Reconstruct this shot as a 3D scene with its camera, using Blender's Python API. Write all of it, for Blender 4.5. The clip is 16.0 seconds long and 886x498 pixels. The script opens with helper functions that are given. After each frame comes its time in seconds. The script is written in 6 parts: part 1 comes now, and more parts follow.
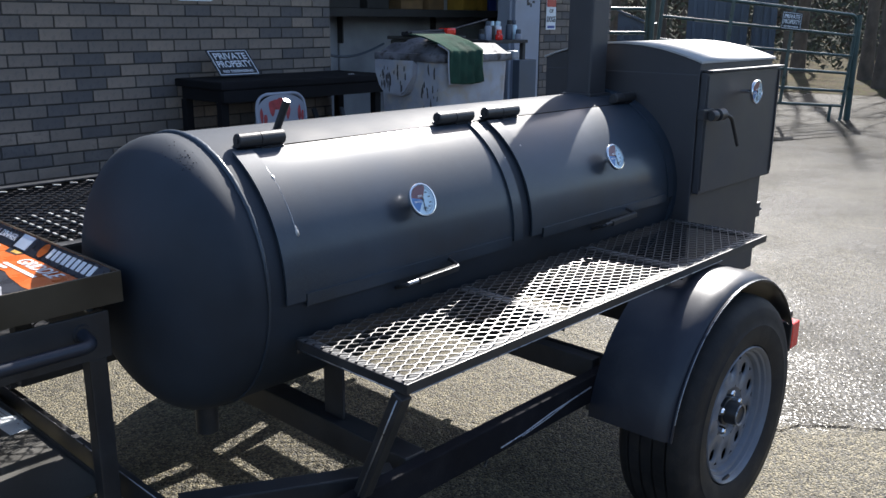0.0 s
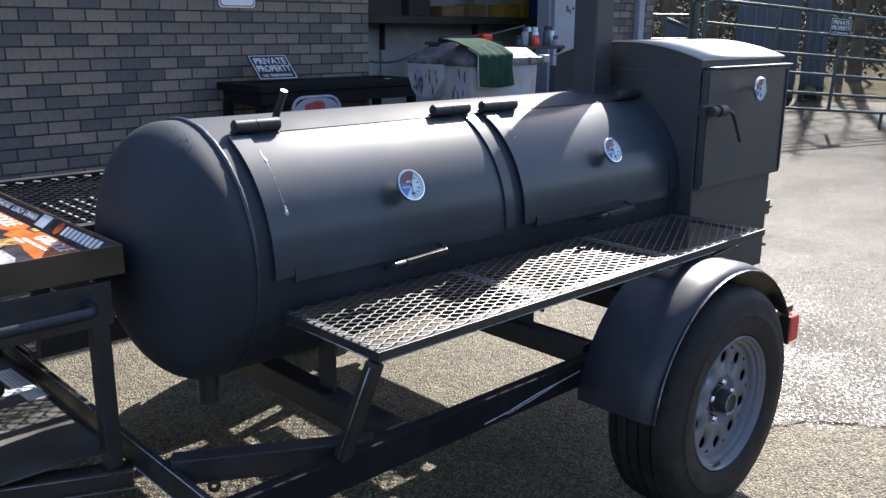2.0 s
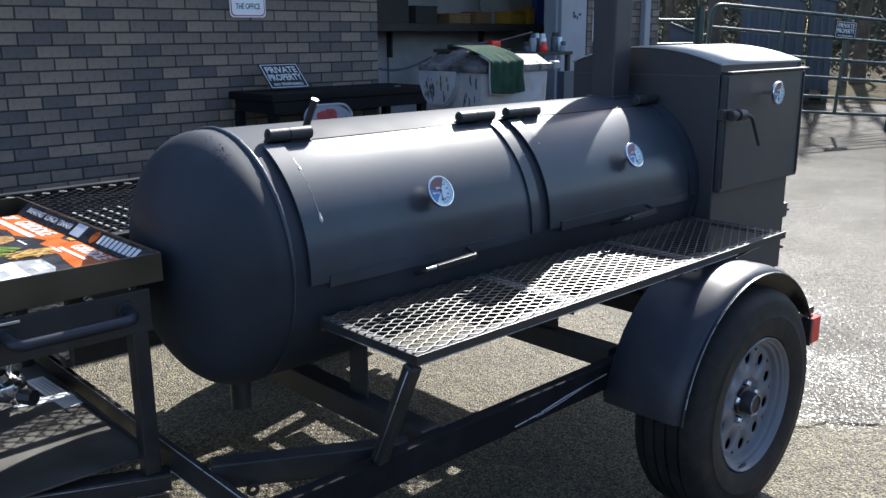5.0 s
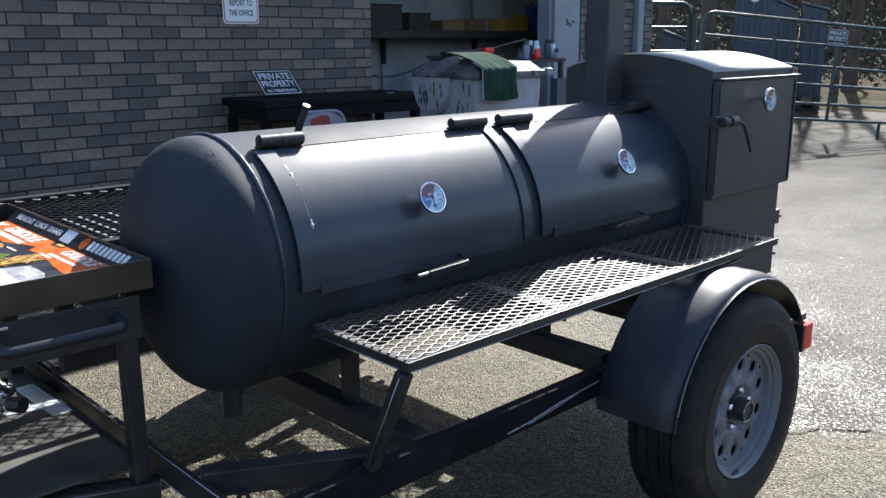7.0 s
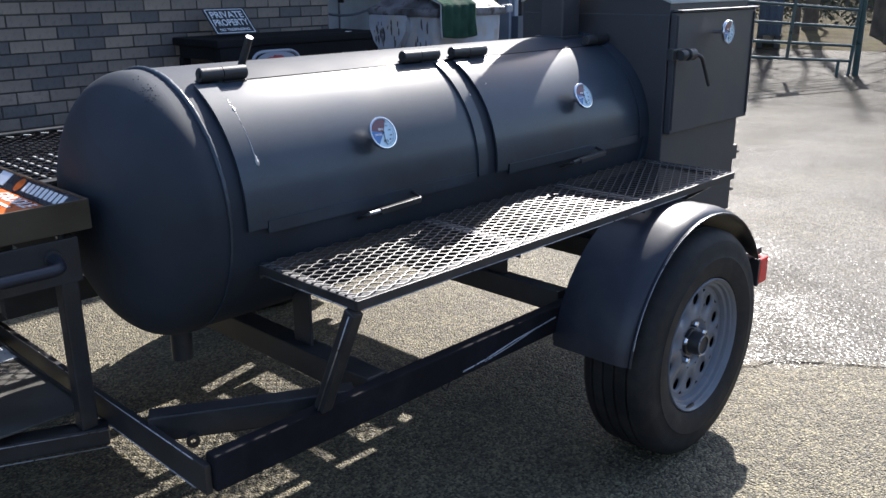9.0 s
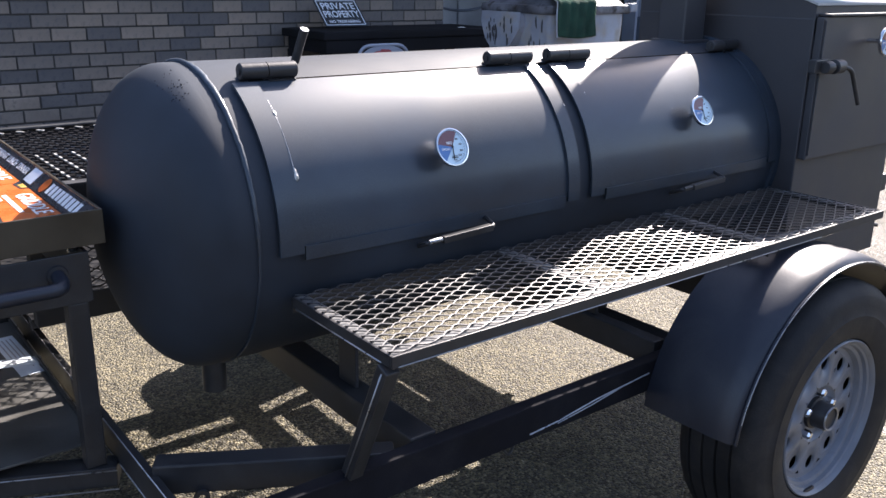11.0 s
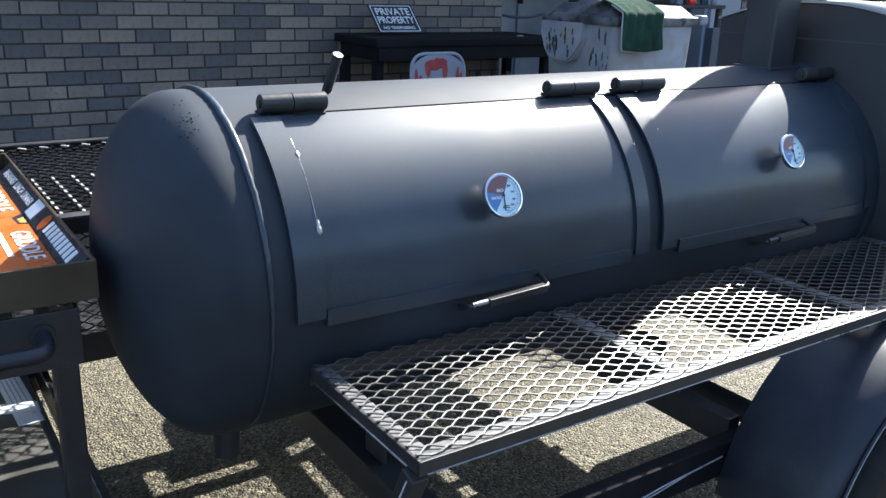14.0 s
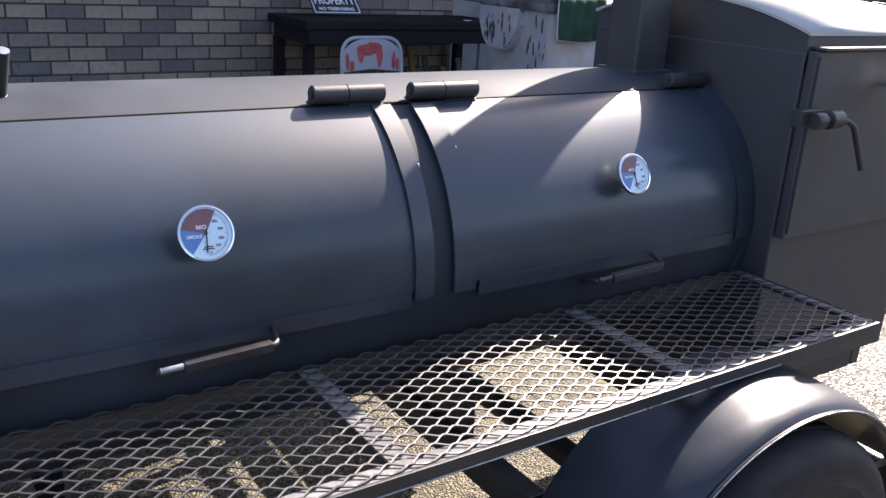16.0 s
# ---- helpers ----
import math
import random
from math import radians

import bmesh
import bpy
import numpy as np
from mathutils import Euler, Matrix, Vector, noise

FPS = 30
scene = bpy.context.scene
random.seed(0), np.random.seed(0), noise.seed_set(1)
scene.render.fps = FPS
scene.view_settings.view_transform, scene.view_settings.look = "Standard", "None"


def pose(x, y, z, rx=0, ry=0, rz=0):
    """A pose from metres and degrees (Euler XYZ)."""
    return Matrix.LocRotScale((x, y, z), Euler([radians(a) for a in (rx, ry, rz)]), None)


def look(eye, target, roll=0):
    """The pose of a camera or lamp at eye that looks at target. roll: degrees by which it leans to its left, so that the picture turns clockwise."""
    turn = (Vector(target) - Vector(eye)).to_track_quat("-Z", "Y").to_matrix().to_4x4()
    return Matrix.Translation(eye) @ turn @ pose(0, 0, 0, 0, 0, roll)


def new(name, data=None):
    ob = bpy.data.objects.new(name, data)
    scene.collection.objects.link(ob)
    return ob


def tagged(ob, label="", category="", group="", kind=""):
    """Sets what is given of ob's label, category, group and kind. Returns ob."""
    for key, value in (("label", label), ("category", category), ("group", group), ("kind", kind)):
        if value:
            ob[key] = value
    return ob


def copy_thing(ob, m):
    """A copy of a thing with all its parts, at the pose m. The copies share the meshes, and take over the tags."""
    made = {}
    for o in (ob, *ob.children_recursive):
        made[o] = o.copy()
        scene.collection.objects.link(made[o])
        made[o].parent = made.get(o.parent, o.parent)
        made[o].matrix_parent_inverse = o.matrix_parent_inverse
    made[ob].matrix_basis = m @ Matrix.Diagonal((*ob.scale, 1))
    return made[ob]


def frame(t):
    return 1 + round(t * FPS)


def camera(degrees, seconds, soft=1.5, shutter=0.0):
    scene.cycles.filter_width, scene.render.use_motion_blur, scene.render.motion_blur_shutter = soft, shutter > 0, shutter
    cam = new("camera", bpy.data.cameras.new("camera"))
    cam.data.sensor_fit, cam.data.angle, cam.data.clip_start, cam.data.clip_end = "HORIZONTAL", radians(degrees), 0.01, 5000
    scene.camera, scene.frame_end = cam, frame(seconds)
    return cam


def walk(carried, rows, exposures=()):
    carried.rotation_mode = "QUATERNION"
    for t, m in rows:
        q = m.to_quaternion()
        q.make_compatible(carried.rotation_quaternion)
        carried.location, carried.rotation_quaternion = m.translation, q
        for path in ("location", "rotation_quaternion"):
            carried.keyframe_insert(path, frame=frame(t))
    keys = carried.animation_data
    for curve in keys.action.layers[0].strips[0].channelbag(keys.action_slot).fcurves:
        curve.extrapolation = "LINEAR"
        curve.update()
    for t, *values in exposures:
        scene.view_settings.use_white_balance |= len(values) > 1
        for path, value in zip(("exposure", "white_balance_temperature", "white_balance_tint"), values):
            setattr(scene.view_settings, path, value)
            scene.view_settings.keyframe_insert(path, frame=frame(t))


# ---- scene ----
cam = camera(54.8, 16.0)
PATH = [
    (0, (-0.992, -1.644, 1.403), (0.419, -0.325, 0.883), 0.4),
    (0.5, (-1.047, -1.765, 1.409), (0.328, -0.399, 0.915), -0.1),
    (1, (-1.076, -1.84, 1.384), (0.294, -0.472, 0.882), -0.4),
    (1.5, (-0.993, -1.854, 1.375), (0.362, -0.468, 0.88), 0.1),
    (2, (-0.963, -1.83, 1.369), (0.366, -0.421, 0.87), 0.2),
    (2.5, (-1.012, -1.803, 1.376), (0.313, -0.39, 0.874), 0.0),
    (3, (-1.054, -1.793, 1.371), (0.268, -0.377, 0.874), -0.1),
    (3.5, (-1.048, -1.788, 1.369), (0.267, -0.365, 0.872), -0.2),
    (4, (-1.043, -1.795, 1.369), (0.277, -0.375, 0.878), -0.2),
    (4.5, (-1.033, -1.805, 1.372), (0.291, -0.387, 0.885), -0.3),
    (7, (-1.02, -1.804, 1.37), (0.319, -0.394, 0.901), -0.3),
    (7.5, (-1.012, -1.804, 1.365), (0.34, -0.406, 0.896), -0.1),
    (8, (-0.997, -1.819, 1.349), (0.388, -0.483, 0.804), -0.2),
    (8.2, (-0.994, -1.826, 1.345), (0.383, -0.5, 0.758), -0.8),
    (10.3, (-0.789, -1.696, 1.339), (0.542, -0.319, 0.763), 1.6),
    (10.5, (-0.738, -1.68, 1.336), (0.525, -0.243, 0.753), 1.5),
    (11, (-0.681, -1.628, 1.325), (0.491, -0.123, 0.723), 0.9),
    (11.5, (-0.646, -1.54, 1.344), (0.577, -0.078, 0.74), 1.0),
    (12, (-0.63, -1.496, 1.334), (0.609, -0.052, 0.717), 0.9),
    (12.5, (-0.619, -1.48, 1.327), (0.611, -0.033, 0.699), 1.0),
    (13, (-0.625, -1.475, 1.331), (0.598, -0.026, 0.694), 0.9),
    (13.5, (-0.632, -1.452, 1.357), (0.589, 0.001, 0.725), 1.4),
    (14, (-0.522, -1.43, 1.356), (0.554, 0.145, 0.754), 1.9),
    (14.5, (-0.345, -1.435, 1.36), (0.529, 0.258, 0.753), 1.6),
    (15, (-0.274, -1.389, 1.37), (0.601, 0.297, 0.743), 1.7),
    (15.5, (-0.176, -1.374, 1.378), (0.884, 0.2, 0.747), 2.9),
    (16, (0.006, -1.402, 1.378), (1.075, 0.161, 0.734), 3.3),
]
EXPOSURES = [(0.0, 1.38, 6450, 12), (1.5, 1.63, 6600, 15), (2.5, 1.57, 6500, 13), (4.5, 1.47, 6350, 11), (8.2, 1.43, 6400, 12), (10.3, 1.82, 6700, 17), (13.0, 1.88, 6800, 20), (14.5, 1.85, 6250, 5), (15.0, 2.12, 6250, 5), (15.5, 2.20, 6700, 18), (16.0, 2.00, 7100, 21)]
walk(cam, [(t, look(eye, target, roll)) for t, eye, target, roll in PATH], EXPOSURES)

# ---- world, sun, exposure ----
SUN_AZ, SUN_EL = 23.0, 40.0      # degrees from +X towards +Y, and above the horizon
world = bpy.data.worlds.new("sky")
scene.world = world
world.use_nodes = True
wn = world.node_tree
sky = wn.nodes.new("ShaderNodeTexSky")
sky.sky_type, sky.sun_disc = "NISHITA", False
sky.sun_elevation, sky.sun_rotation = radians(SUN_EL), radians(90 - SUN_AZ)
wn.links.new(sky.outputs[0], wn.nodes["Background"].inputs[0])
wn.nodes["Background"].inputs[1].default_value = 0.105
sun_dir = Vector((math.cos(radians(SUN_EL)) * math.cos(radians(SUN_AZ)), math.cos(radians(SUN_EL)) * math.sin(radians(SUN_AZ)), math.sin(radians(SUN_EL))))
sun = new("sun", bpy.data.lights.new("sun", "SUN"))
sun.data.energy, sun.data.angle, sun.data.color = 4.5, radians(0.53), (1.0, 0.965, 0.90)
sun.matrix_world = look(sun_dir * 30, (0, 0, 0))


# ---- materials ----
def mat(name, color, rough=0.6, metal=0.0, var=0.25, scale=6.0, fine=90.0, bump=0.15, rough_var=0.12, tint=None, island=0.0, spec=0.5, dist=0.002):
    """Principled paint or stone: two scales of tone, uneven gloss, fine relief; tint: a second colour for blotches."""
    m = bpy.data.materials.new(name)
    m.use_nodes = True
    nt = m.node_tree
    N, L = nt.nodes, nt.links
    b = N["Principled BSDF"]
    co = N.new("ShaderNodeTexCoord")
    big, small = N.new("ShaderNodeTexNoise"), N.new("ShaderNodeTexNoise")
    for n, s, d in ((big, scale, 4), (small, fine, 6)):
        n.inputs["Scale"].default_value, n.inputs["Detail"].default_value = s, d
        L.new(co.outputs["Object"], n.inputs["Vector"])
    ramp = N.new("ShaderNodeMapRange")
    ramp.inputs["From Min"].default_value, ramp.inputs["From Max"].default_value = 0.3, 0.7
    ramp.inputs["To Min"].default_value, ramp.inputs["To Max"].default_value = 1 - var, 1 + var
    L.new(big.outputs[0], ramp.inputs["Value"])
    mix = N.new("ShaderNodeMix")
    mix.data_type, mix.blend_type = "RGBA", "MULTIPLY"
    mix.inputs["Factor"].default_value = 1.0
    mix.inputs["A"].default_value = (*color, 1)
    L.new(ramp.outputs[0], mix.inputs["B"])
    last = mix.outputs["Result"]
    if tint:
        cut = N.new("ShaderNodeMapRange")
        cut.inputs["From Min"].default_value, cut.inputs["From Max"].default_value = 0.5, 0.68
        L.new(small.outputs[0], cut.inputs["Value"])
        two = N.new("ShaderNodeMix")
        two.data_type = "RGBA"
        two.inputs["B"].default_value = (*tint, 1)
        L.new(cut.outputs[0], two.inputs["Factor"])
        L.new(last, two.inputs["A"])
        last = two.outputs["Result"]
    if island:
        info = N.new("ShaderNodeObjectInfo")
        geo = N.new("ShaderNodeNewGeometry")
        add = N.new("ShaderNodeMath")
        add.operation = "ADD"
        L.new(info.outputs["Random"], add.inputs[0])
        L.new(geo.outputs["Random Per Island"], add.inputs[1])
        fr = N.new("ShaderNodeMath")
        fr.operation = "FRACT"
        L.new(add.outputs[0], fr.inputs[0])
        rr = N.new("ShaderNodeMapRange")
        rr.inputs["To Min"].default_value, rr.inputs["To Max"].default_value = 1 - island, 1 + island
        L.new(fr.outputs[0], rr.inputs["Value"])
        three = N.new("ShaderNodeMix")
        three.data_type, three.blend_type = "RGBA", "MULTIPLY"
        three.inputs["Factor"].default_value = 1.0
        L.new(last, three.inputs["A"])
        L.new(rr.outputs[0], three.inputs["B"])
        last = three.outputs["Result"]
    L.new(last, b.inputs["Base Color"])
    rg = N.new("ShaderNodeMapRange")
    rg.inputs["From Min"].default_value, rg.inputs["From Max"].default_value = 0.3, 0.7
    rg.inputs["To Min"].default_value, rg.inputs["To Max"].default_value = max(rough - rough_var, 0.02), min(rough + rough_var, 1)
    L.new(big.outputs[0], rg.inputs["Value"])
    L.new(rg.outputs[0], b.inputs["Roughness"])
    b.inputs["Metallic"].default_value = metal
    b.inputs["Specular IOR Level"].default_value = spec
    if bump:
        bp = N.new("ShaderNodeBump")
        bp.inputs["Strength"].default_value, bp.inputs["Distance"].default_value = bump, dist
        L.new(small.outputs[0], bp.inputs["Height"])
        L.new(bp.outputs[0], b.inputs["Normal"])
    return m


def asphalt():
    """Chip-sealed asphalt: tan and dark chips, stains; damp and glossy beyond the crack that crosses the yard."""
    m = bpy.data.materials.new("asphalt")
    m.use_nodes = True
    nt = m.node_tree
    N, L = nt.nodes, nt.links
    b = N["Principled BSDF"]
    co = N.new("ShaderNodeTexCoord")

    def node(kind, **values):
        n = N.new(kind)
        for k, v in values.items():
            n.inputs[k.replace("_", " ")].default_value = v
        return n

    def ranged(source, a, c, low, high):
        n = node("ShaderNodeMapRange", From_Min=a, From_Max=c, To_Min=low, To_Max=high)
        L.new(source, n.inputs["Value"])
        return n.outputs[0]

    def maths(op, a, c):
        n = N.new("ShaderNodeMath")
        n.operation = op
        for k, v in enumerate((a, c)):
            if isinstance(v, (int, float)):
                n.inputs[k].default_value = v
            else:
                L.new(v, n.inputs[k])
        return n.outputs[0]

    chips = node("ShaderNodeTexVoronoi", Scale=140.0, Randomness=1.0)
    big = node("ShaderNodeTexNoise", Scale=0.6, Detail=5.0)
    mid = node("ShaderNodeTexNoise", Scale=5.0, Detail=6.0)
    fine = node("ShaderNodeTexNoise", Scale=60.0, Detail=4.0)
    for n in (chips, big, mid, fine):
        L.new(co.outputs["Object"], n.inputs["Vector"])
    ramp = N.new("ShaderNodeValToRGB")
    ramp.color_ramp.elements[0].color, ramp.color_ramp.elements[0].position = (0.030, 0.027, 0.019, 1), 0.0
    ramp.color_ramp.elements[1].color, ramp.color_ramp.elements[1].position = (0.25, 0.215, 0.128, 1), 1.0
    e = ramp.color_ramp.elements.new(0.5)
    e.color = (0.097, 0.084, 0.052, 1)
    sep = N.new("ShaderNodeSeparateColor")
    L.new(chips.outputs["Color"], sep.inputs[0])
    L.new(sep.outputs[0], ramp.inputs[0])
    # damp side: x - 2.1 beyond a wavy line
    place = N.new("ShaderNodeSeparateXYZ")
    L.new(co.outputs["Object"], place.inputs[0])
    side = maths("ADD", maths("ADD", place.outputs[0], maths("MULTIPLY", place.outputs[1], 0.875)), maths("MULTIPLY", mid.outputs[0], 0.16))
    damp = ranged(side, 1.35, 1.46, 0.0, 1.0)
    spots = ranged(big.outputs[0], 0.38, 0.56, 0.55, 1.0)
    edge = maths("ADD", maths("SUBTRACT", place.outputs[0], maths("MULTIPLY", place.outputs[1], 0.55)), maths("MULTIPLY", big.outputs[0], 0.9))
    beyond = ranged(edge, 2.40, 2.85, 0.0, 1.0)
    wet = maths("MULTIPLY", maths("MULTIPLY", damp, beyond), spots)
    tone = maths("MULTIPLY", ranged(big.outputs[0], 0.3, 0.7, 0.75, 1.2), ranged(mid.outputs[0], 0.3, 0.7, 0.85, 1.12))
    tone = maths("MULTIPLY", tone, ranged(maths("ADD", place.outputs[1], maths("MULTIPLY", big.outputs[0], 0.8)), -1.6, -1.15, 0.42, 1.0))      # out-of-view ground darkened in the colour to cut bounced light
    tone = maths("MULTIPLY", tone, ranged(place.outputs[0], 4.5, 9.0, 1.0, 0.45))      # darker towards the gate: greyer paving, and tree shade put into the colour
    tone = maths("MULTIPLY", tone, ranged(wet, 0.0, 1.0, 1.0, 0.27))
    mix = N.new("ShaderNodeMix")
    mix.data_type, mix.blend_type = "RGBA", "MULTIPLY"
    mix.inputs["Factor"].default_value = 1.0
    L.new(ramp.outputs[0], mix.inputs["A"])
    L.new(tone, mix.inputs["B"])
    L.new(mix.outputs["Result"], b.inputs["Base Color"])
    gloss = ranged(sep.outputs[1], 0.35, 0.95, 0.0, 1.0)
    L.new(maths("SUBTRACT", 0.72, maths("MULTIPLY", gloss, 0.22)), b.inputs["Roughness"])
    L.new(maths("MULTIPLY", ranged(place.outputs[0], 4.0, 9.0, 0.50, 0.12), ranged(wet, 0.0, 1.0, 1.0, 0.35)), b.inputs["Specular IOR Level"])
    lumps = node("ShaderNodeTexNoise", Scale=17.0, Detail=3.0)
    L.new(co.outputs["Object"], lumps.inputs["Vector"])
    height = maths("ADD", maths("MULTIPLY", lumps.outputs[0], 2.2), maths("MULTIPLY", maths("POWER", chips.outputs["Distance"], 2.0), -1.0))
    height = maths("ADD", height, maths("MULTIPLY", fine.outputs[0], 0.35))
    bp = N.new("ShaderNodeBump")
    bp.inputs["Distance"].default_value = 0.0085
    L.new(ranged(wet, 0.0, 1.0, 1.0, 0.7), bp.inputs["Strength"])
    L.new(height, bp.inputs["Height"])
    L.new(bp.outputs[0], b.inputs["Normal"])
    # a film of water over the damp part, following the coarser relief
    film = N.new("ShaderNodeBump")
    film.inputs["Strength"].default_value, film.inputs["Distance"].default_value = 1.0, 0.0028
    ripple = node("ShaderNodeTexNoise", Scale=75.0, Detail=1.0)
    L.new(co.outputs["Object"], ripple.inputs["Vector"])
    L.new(ripple.outputs[0], film.inputs["Height"])
    L.new(film.outputs[0], b.inputs["Coat Normal"])
    pools = node("ShaderNodeTexNoise", Scale=1.7, Detail=5.0, Roughness=0.6)
    L.new(co.outputs["Object"], pools.inputs["Vector"])
    film_share = maths("MULTIPLY", ranged(pools.outputs[0], 0.38, 0.58, 0.35, 1.0), maths("ADD", ranged(fine.outputs[0], 0.46, 0.58, 0.05, 0.55), maths("MULTIPLY", gloss, 0.6)))
    L.new(maths("MULTIPLY", wet, film_share), b.inputs["Coat Weight"])
    b.inputs["Coat Roughness"].default_value = 0.2
    return m


def dusty(m, color, amount, scale, start=0.5):
    """A thin film of dust over a paint, in clouds and smears."""
    N, L = m.node_tree.nodes, m.node_tree.links
    b = N["Principled BSDF"]
    co, n1, n2 = N.new("ShaderNodeTexCoord"), N.new("ShaderNodeTexNoise"), N.new("ShaderNodeTexNoise")
    n1.inputs["Scale"].default_value, n1.inputs["Detail"].default_value, n1.inputs["Distortion"].default_value = scale, 8, 0.8
    n2.inputs["Scale"].default_value, n2.inputs["Detail"].default_value = 700, 2
    grain = N.new("ShaderNodeMapRange")
    grain.inputs["From Min"].default_value, grain.inputs["From Max"].default_value = 0.35, 0.7
    cloud = N.new("ShaderNodeMapRange")
    cloud.inputs["From Min"].default_value, cloud.inputs["From Max"].default_value = start, start + 0.25
    cloud.inputs["To Max"].default_value = amount
    f = N.new("ShaderNodeMath")
    f.operation = "MULTIPLY"
    for n in (n1, n2):
        L.new(co.outputs["Object"], n.inputs["Vector"])
    L.new(n1.outputs[0], cloud.inputs["Value"])
    L.new(n2.outputs[0], grain.inputs["Value"])
    L.new(cloud.outputs[0], f.inputs[0])
    L.new(grain.outputs[0], f.inputs[1])
    mix = N.new("ShaderNodeMix")
    mix.data_type = "RGBA"
    mix.inputs["B"].default_value = (*color, 1)
    L.new(f.outputs[0], mix.inputs["Factor"])
    L.new(b.inputs["Base Color"].links[0].from_socket, mix.inputs["A"])
    L.new(mix.outputs["Result"], b.inputs["Base Color"])
    rm = N.new("ShaderNodeMix")
    rm.inputs["B"].default_value = 0.85
    L.new(f.outputs[0], rm.inputs["Factor"])
    L.new(b.inputs["Roughness"].links[0].from_socket, rm.inputs["A"])
    L.new(rm.outputs["Result"], b.inputs["Roughness"])
    return m


M_TANK = mat("satin_black_paint", (0.014, 0.026, 0.043), 0.60, var=0.6, scale=3.0, fine=260, bump=0.10, rough_var=0.08, spec=0.40, dist=0.001)
M_TANK.node_tree.nodes["Principled BSDF"].inputs["Coat Weight"].default_value = 0.65
M_TANK.node_tree.nodes["Principled BSDF"].inputs["Coat Roughness"].default_value = 0.215
M_SHELL = mat("dulled_black_paint", (0.023, 0.030, 0.041), 0.66, var=0.5, scale=3.0, fine=260, bump=0.10, rough_var=0.10, spec=0.33, dist=0.001)
M_FRAME = mat("black_frame_paint", (0.024, 0.024, 0.026), 0.42, var=0.3, scale=8, fine=180, bump=0.15, rough_var=0.1)
M_BOX = mat("black_heat_paint", (0.022, 0.0215, 0.026), 0.56, var=0.25, scale=5, fine=220, bump=0.12, rough_var=0.08, spec=0.85)
# pale base colour stands for sun glare on the black, dusty lid
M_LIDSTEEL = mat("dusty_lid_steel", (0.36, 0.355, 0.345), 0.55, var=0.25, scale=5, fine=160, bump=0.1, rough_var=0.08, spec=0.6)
M_GLINT = mat("worn_grey_steel", (0.42, 0.42, 0.41), 0.45, 0.2, var=0.2, scale=30, fine=200, bump=0.1)
# dusty and paler than the angle's legs: sun on flat tops put into colour
M_FLANGE = mat("dusty_flange_paint", (0.13, 0.13, 0.128), 0.5, var=0.35, scale=20, fine=180, bump=0.12)
M_MESH = mat("dusty_mesh_paint", (0.036, 0.037, 0.040), 0.42, var=0.3, scale=14, fine=200, bump=0.1, rough_var=0.1)
M_FENDER = mat("gloss_black_fender", (0.013, 0.016, 0.025), 0.36, var=0.2, scale=4, fine=150, bump=0.05, rough_var=0.06)
# frame paint darkened and dulled to stand for shade on rails and deck mesh
M_RAIL = mat("dull_rail_paint", (0.011, 0.011, 0.014), 0.8, var=0.35, scale=9, fine=150, bump=0.15, spec=0.1)
M_BASKET = mat("black_basket_paint", (0.016, 0.016, 0.017), 0.5, var=0.3, scale=14, fine=200, bump=0.1, rough_var=0.1, spec=0.35)
M_DUSTY = mat("dusty_shelf_steel", (0.065, 0.063, 0.058), 0.6, var=0.35, scale=9, fine=120, bump=0.15)
M_WELD = mat("bare_weld_steel", (0.45, 0.44, 0.42), 0.4, 0.7, var=0.3, scale=60, fine=300, bump=0.5)
M_EDGE = mat("worn_steel_edge", (0.35, 0.36, 0.38), 0.35, 0.8, var=0.3, scale=40, fine=300, bump=0.2)
M_CHROME = mat("chrome", (0.75, 0.76, 0.78), 0.14, 1.0, var=0.08, scale=20, bump=0.0, rough_var=0.04)
M_RUBBER = mat("tyre_rubber", (0.016, 0.016, 0.017), 0.7, spec=0.3, var=0.25, scale=12, fine=200, bump=0.25, rough_var=0.1)
M_RIM = mat("grey_rim_enamel", (0.165, 0.18, 0.21), 0.36, var=0.1, scale=10, fine=120, bump=0.04, tint=None)
M_RED = mat("red_lens", (0.80, 0.03, 0.02), 0.18, var=0.1, bump=0.0)
M_TRAY = mat("seasoned_steel", (0.062, 0.050, 0.034), 0.42, 0.35, var=0.35, scale=7, fine=120, bump=0.12)
# dial colours hold the sky mirrored in the glass: bluish, low contrast
M_DIAL = mat("dial_silver", (0.56, 0.73, 0.82), 0.25, var=0.05, bump=0.0)
M_DIAL_RED = mat("dial_red", (0.19, 0.08, 0.085), 0.25, var=0.1, bump=0.0)
M_DIAL_BLUE = mat("dial_blue", (0.08, 0.20, 0.44), 0.25, var=0.1, bump=0.0)
M_INK = mat("dark_ink", (0.02, 0.02, 0.025), 0.5, var=0.1, bump=0.0)
M_PRINT = mat("white_print", (0.78, 0.79, 0.8), 0.5, var=0.08, bump=0.0)
dusty(M_TANK, (0.070, 0.090, 0.104), 0.42, 4.0, 0.40)
dusty(M_FENDER, (0.10, 0.10, 0.10), 0.30, 9.0, 0.45)
dusty(M_BOX, (0.09, 0.085, 0.085), 0.30, 7.0, 0.45)
dusty(M_FRAME, (0.11, 0.10, 0.09), 0.35, 14.0, 0.45)
dusty(M_RAIL, (0.07, 0.065, 0.06), 0.2, 14.0, 0.45)
dusty(M_RUBBER, (0.12, 0.10, 0.08), 0.30, 16.0, 0.42)
dusty(M_RIM, (0.10, 0.085, 0.07), 0.55, 13.0, 0.48)
M_ASPHALT = asphalt()
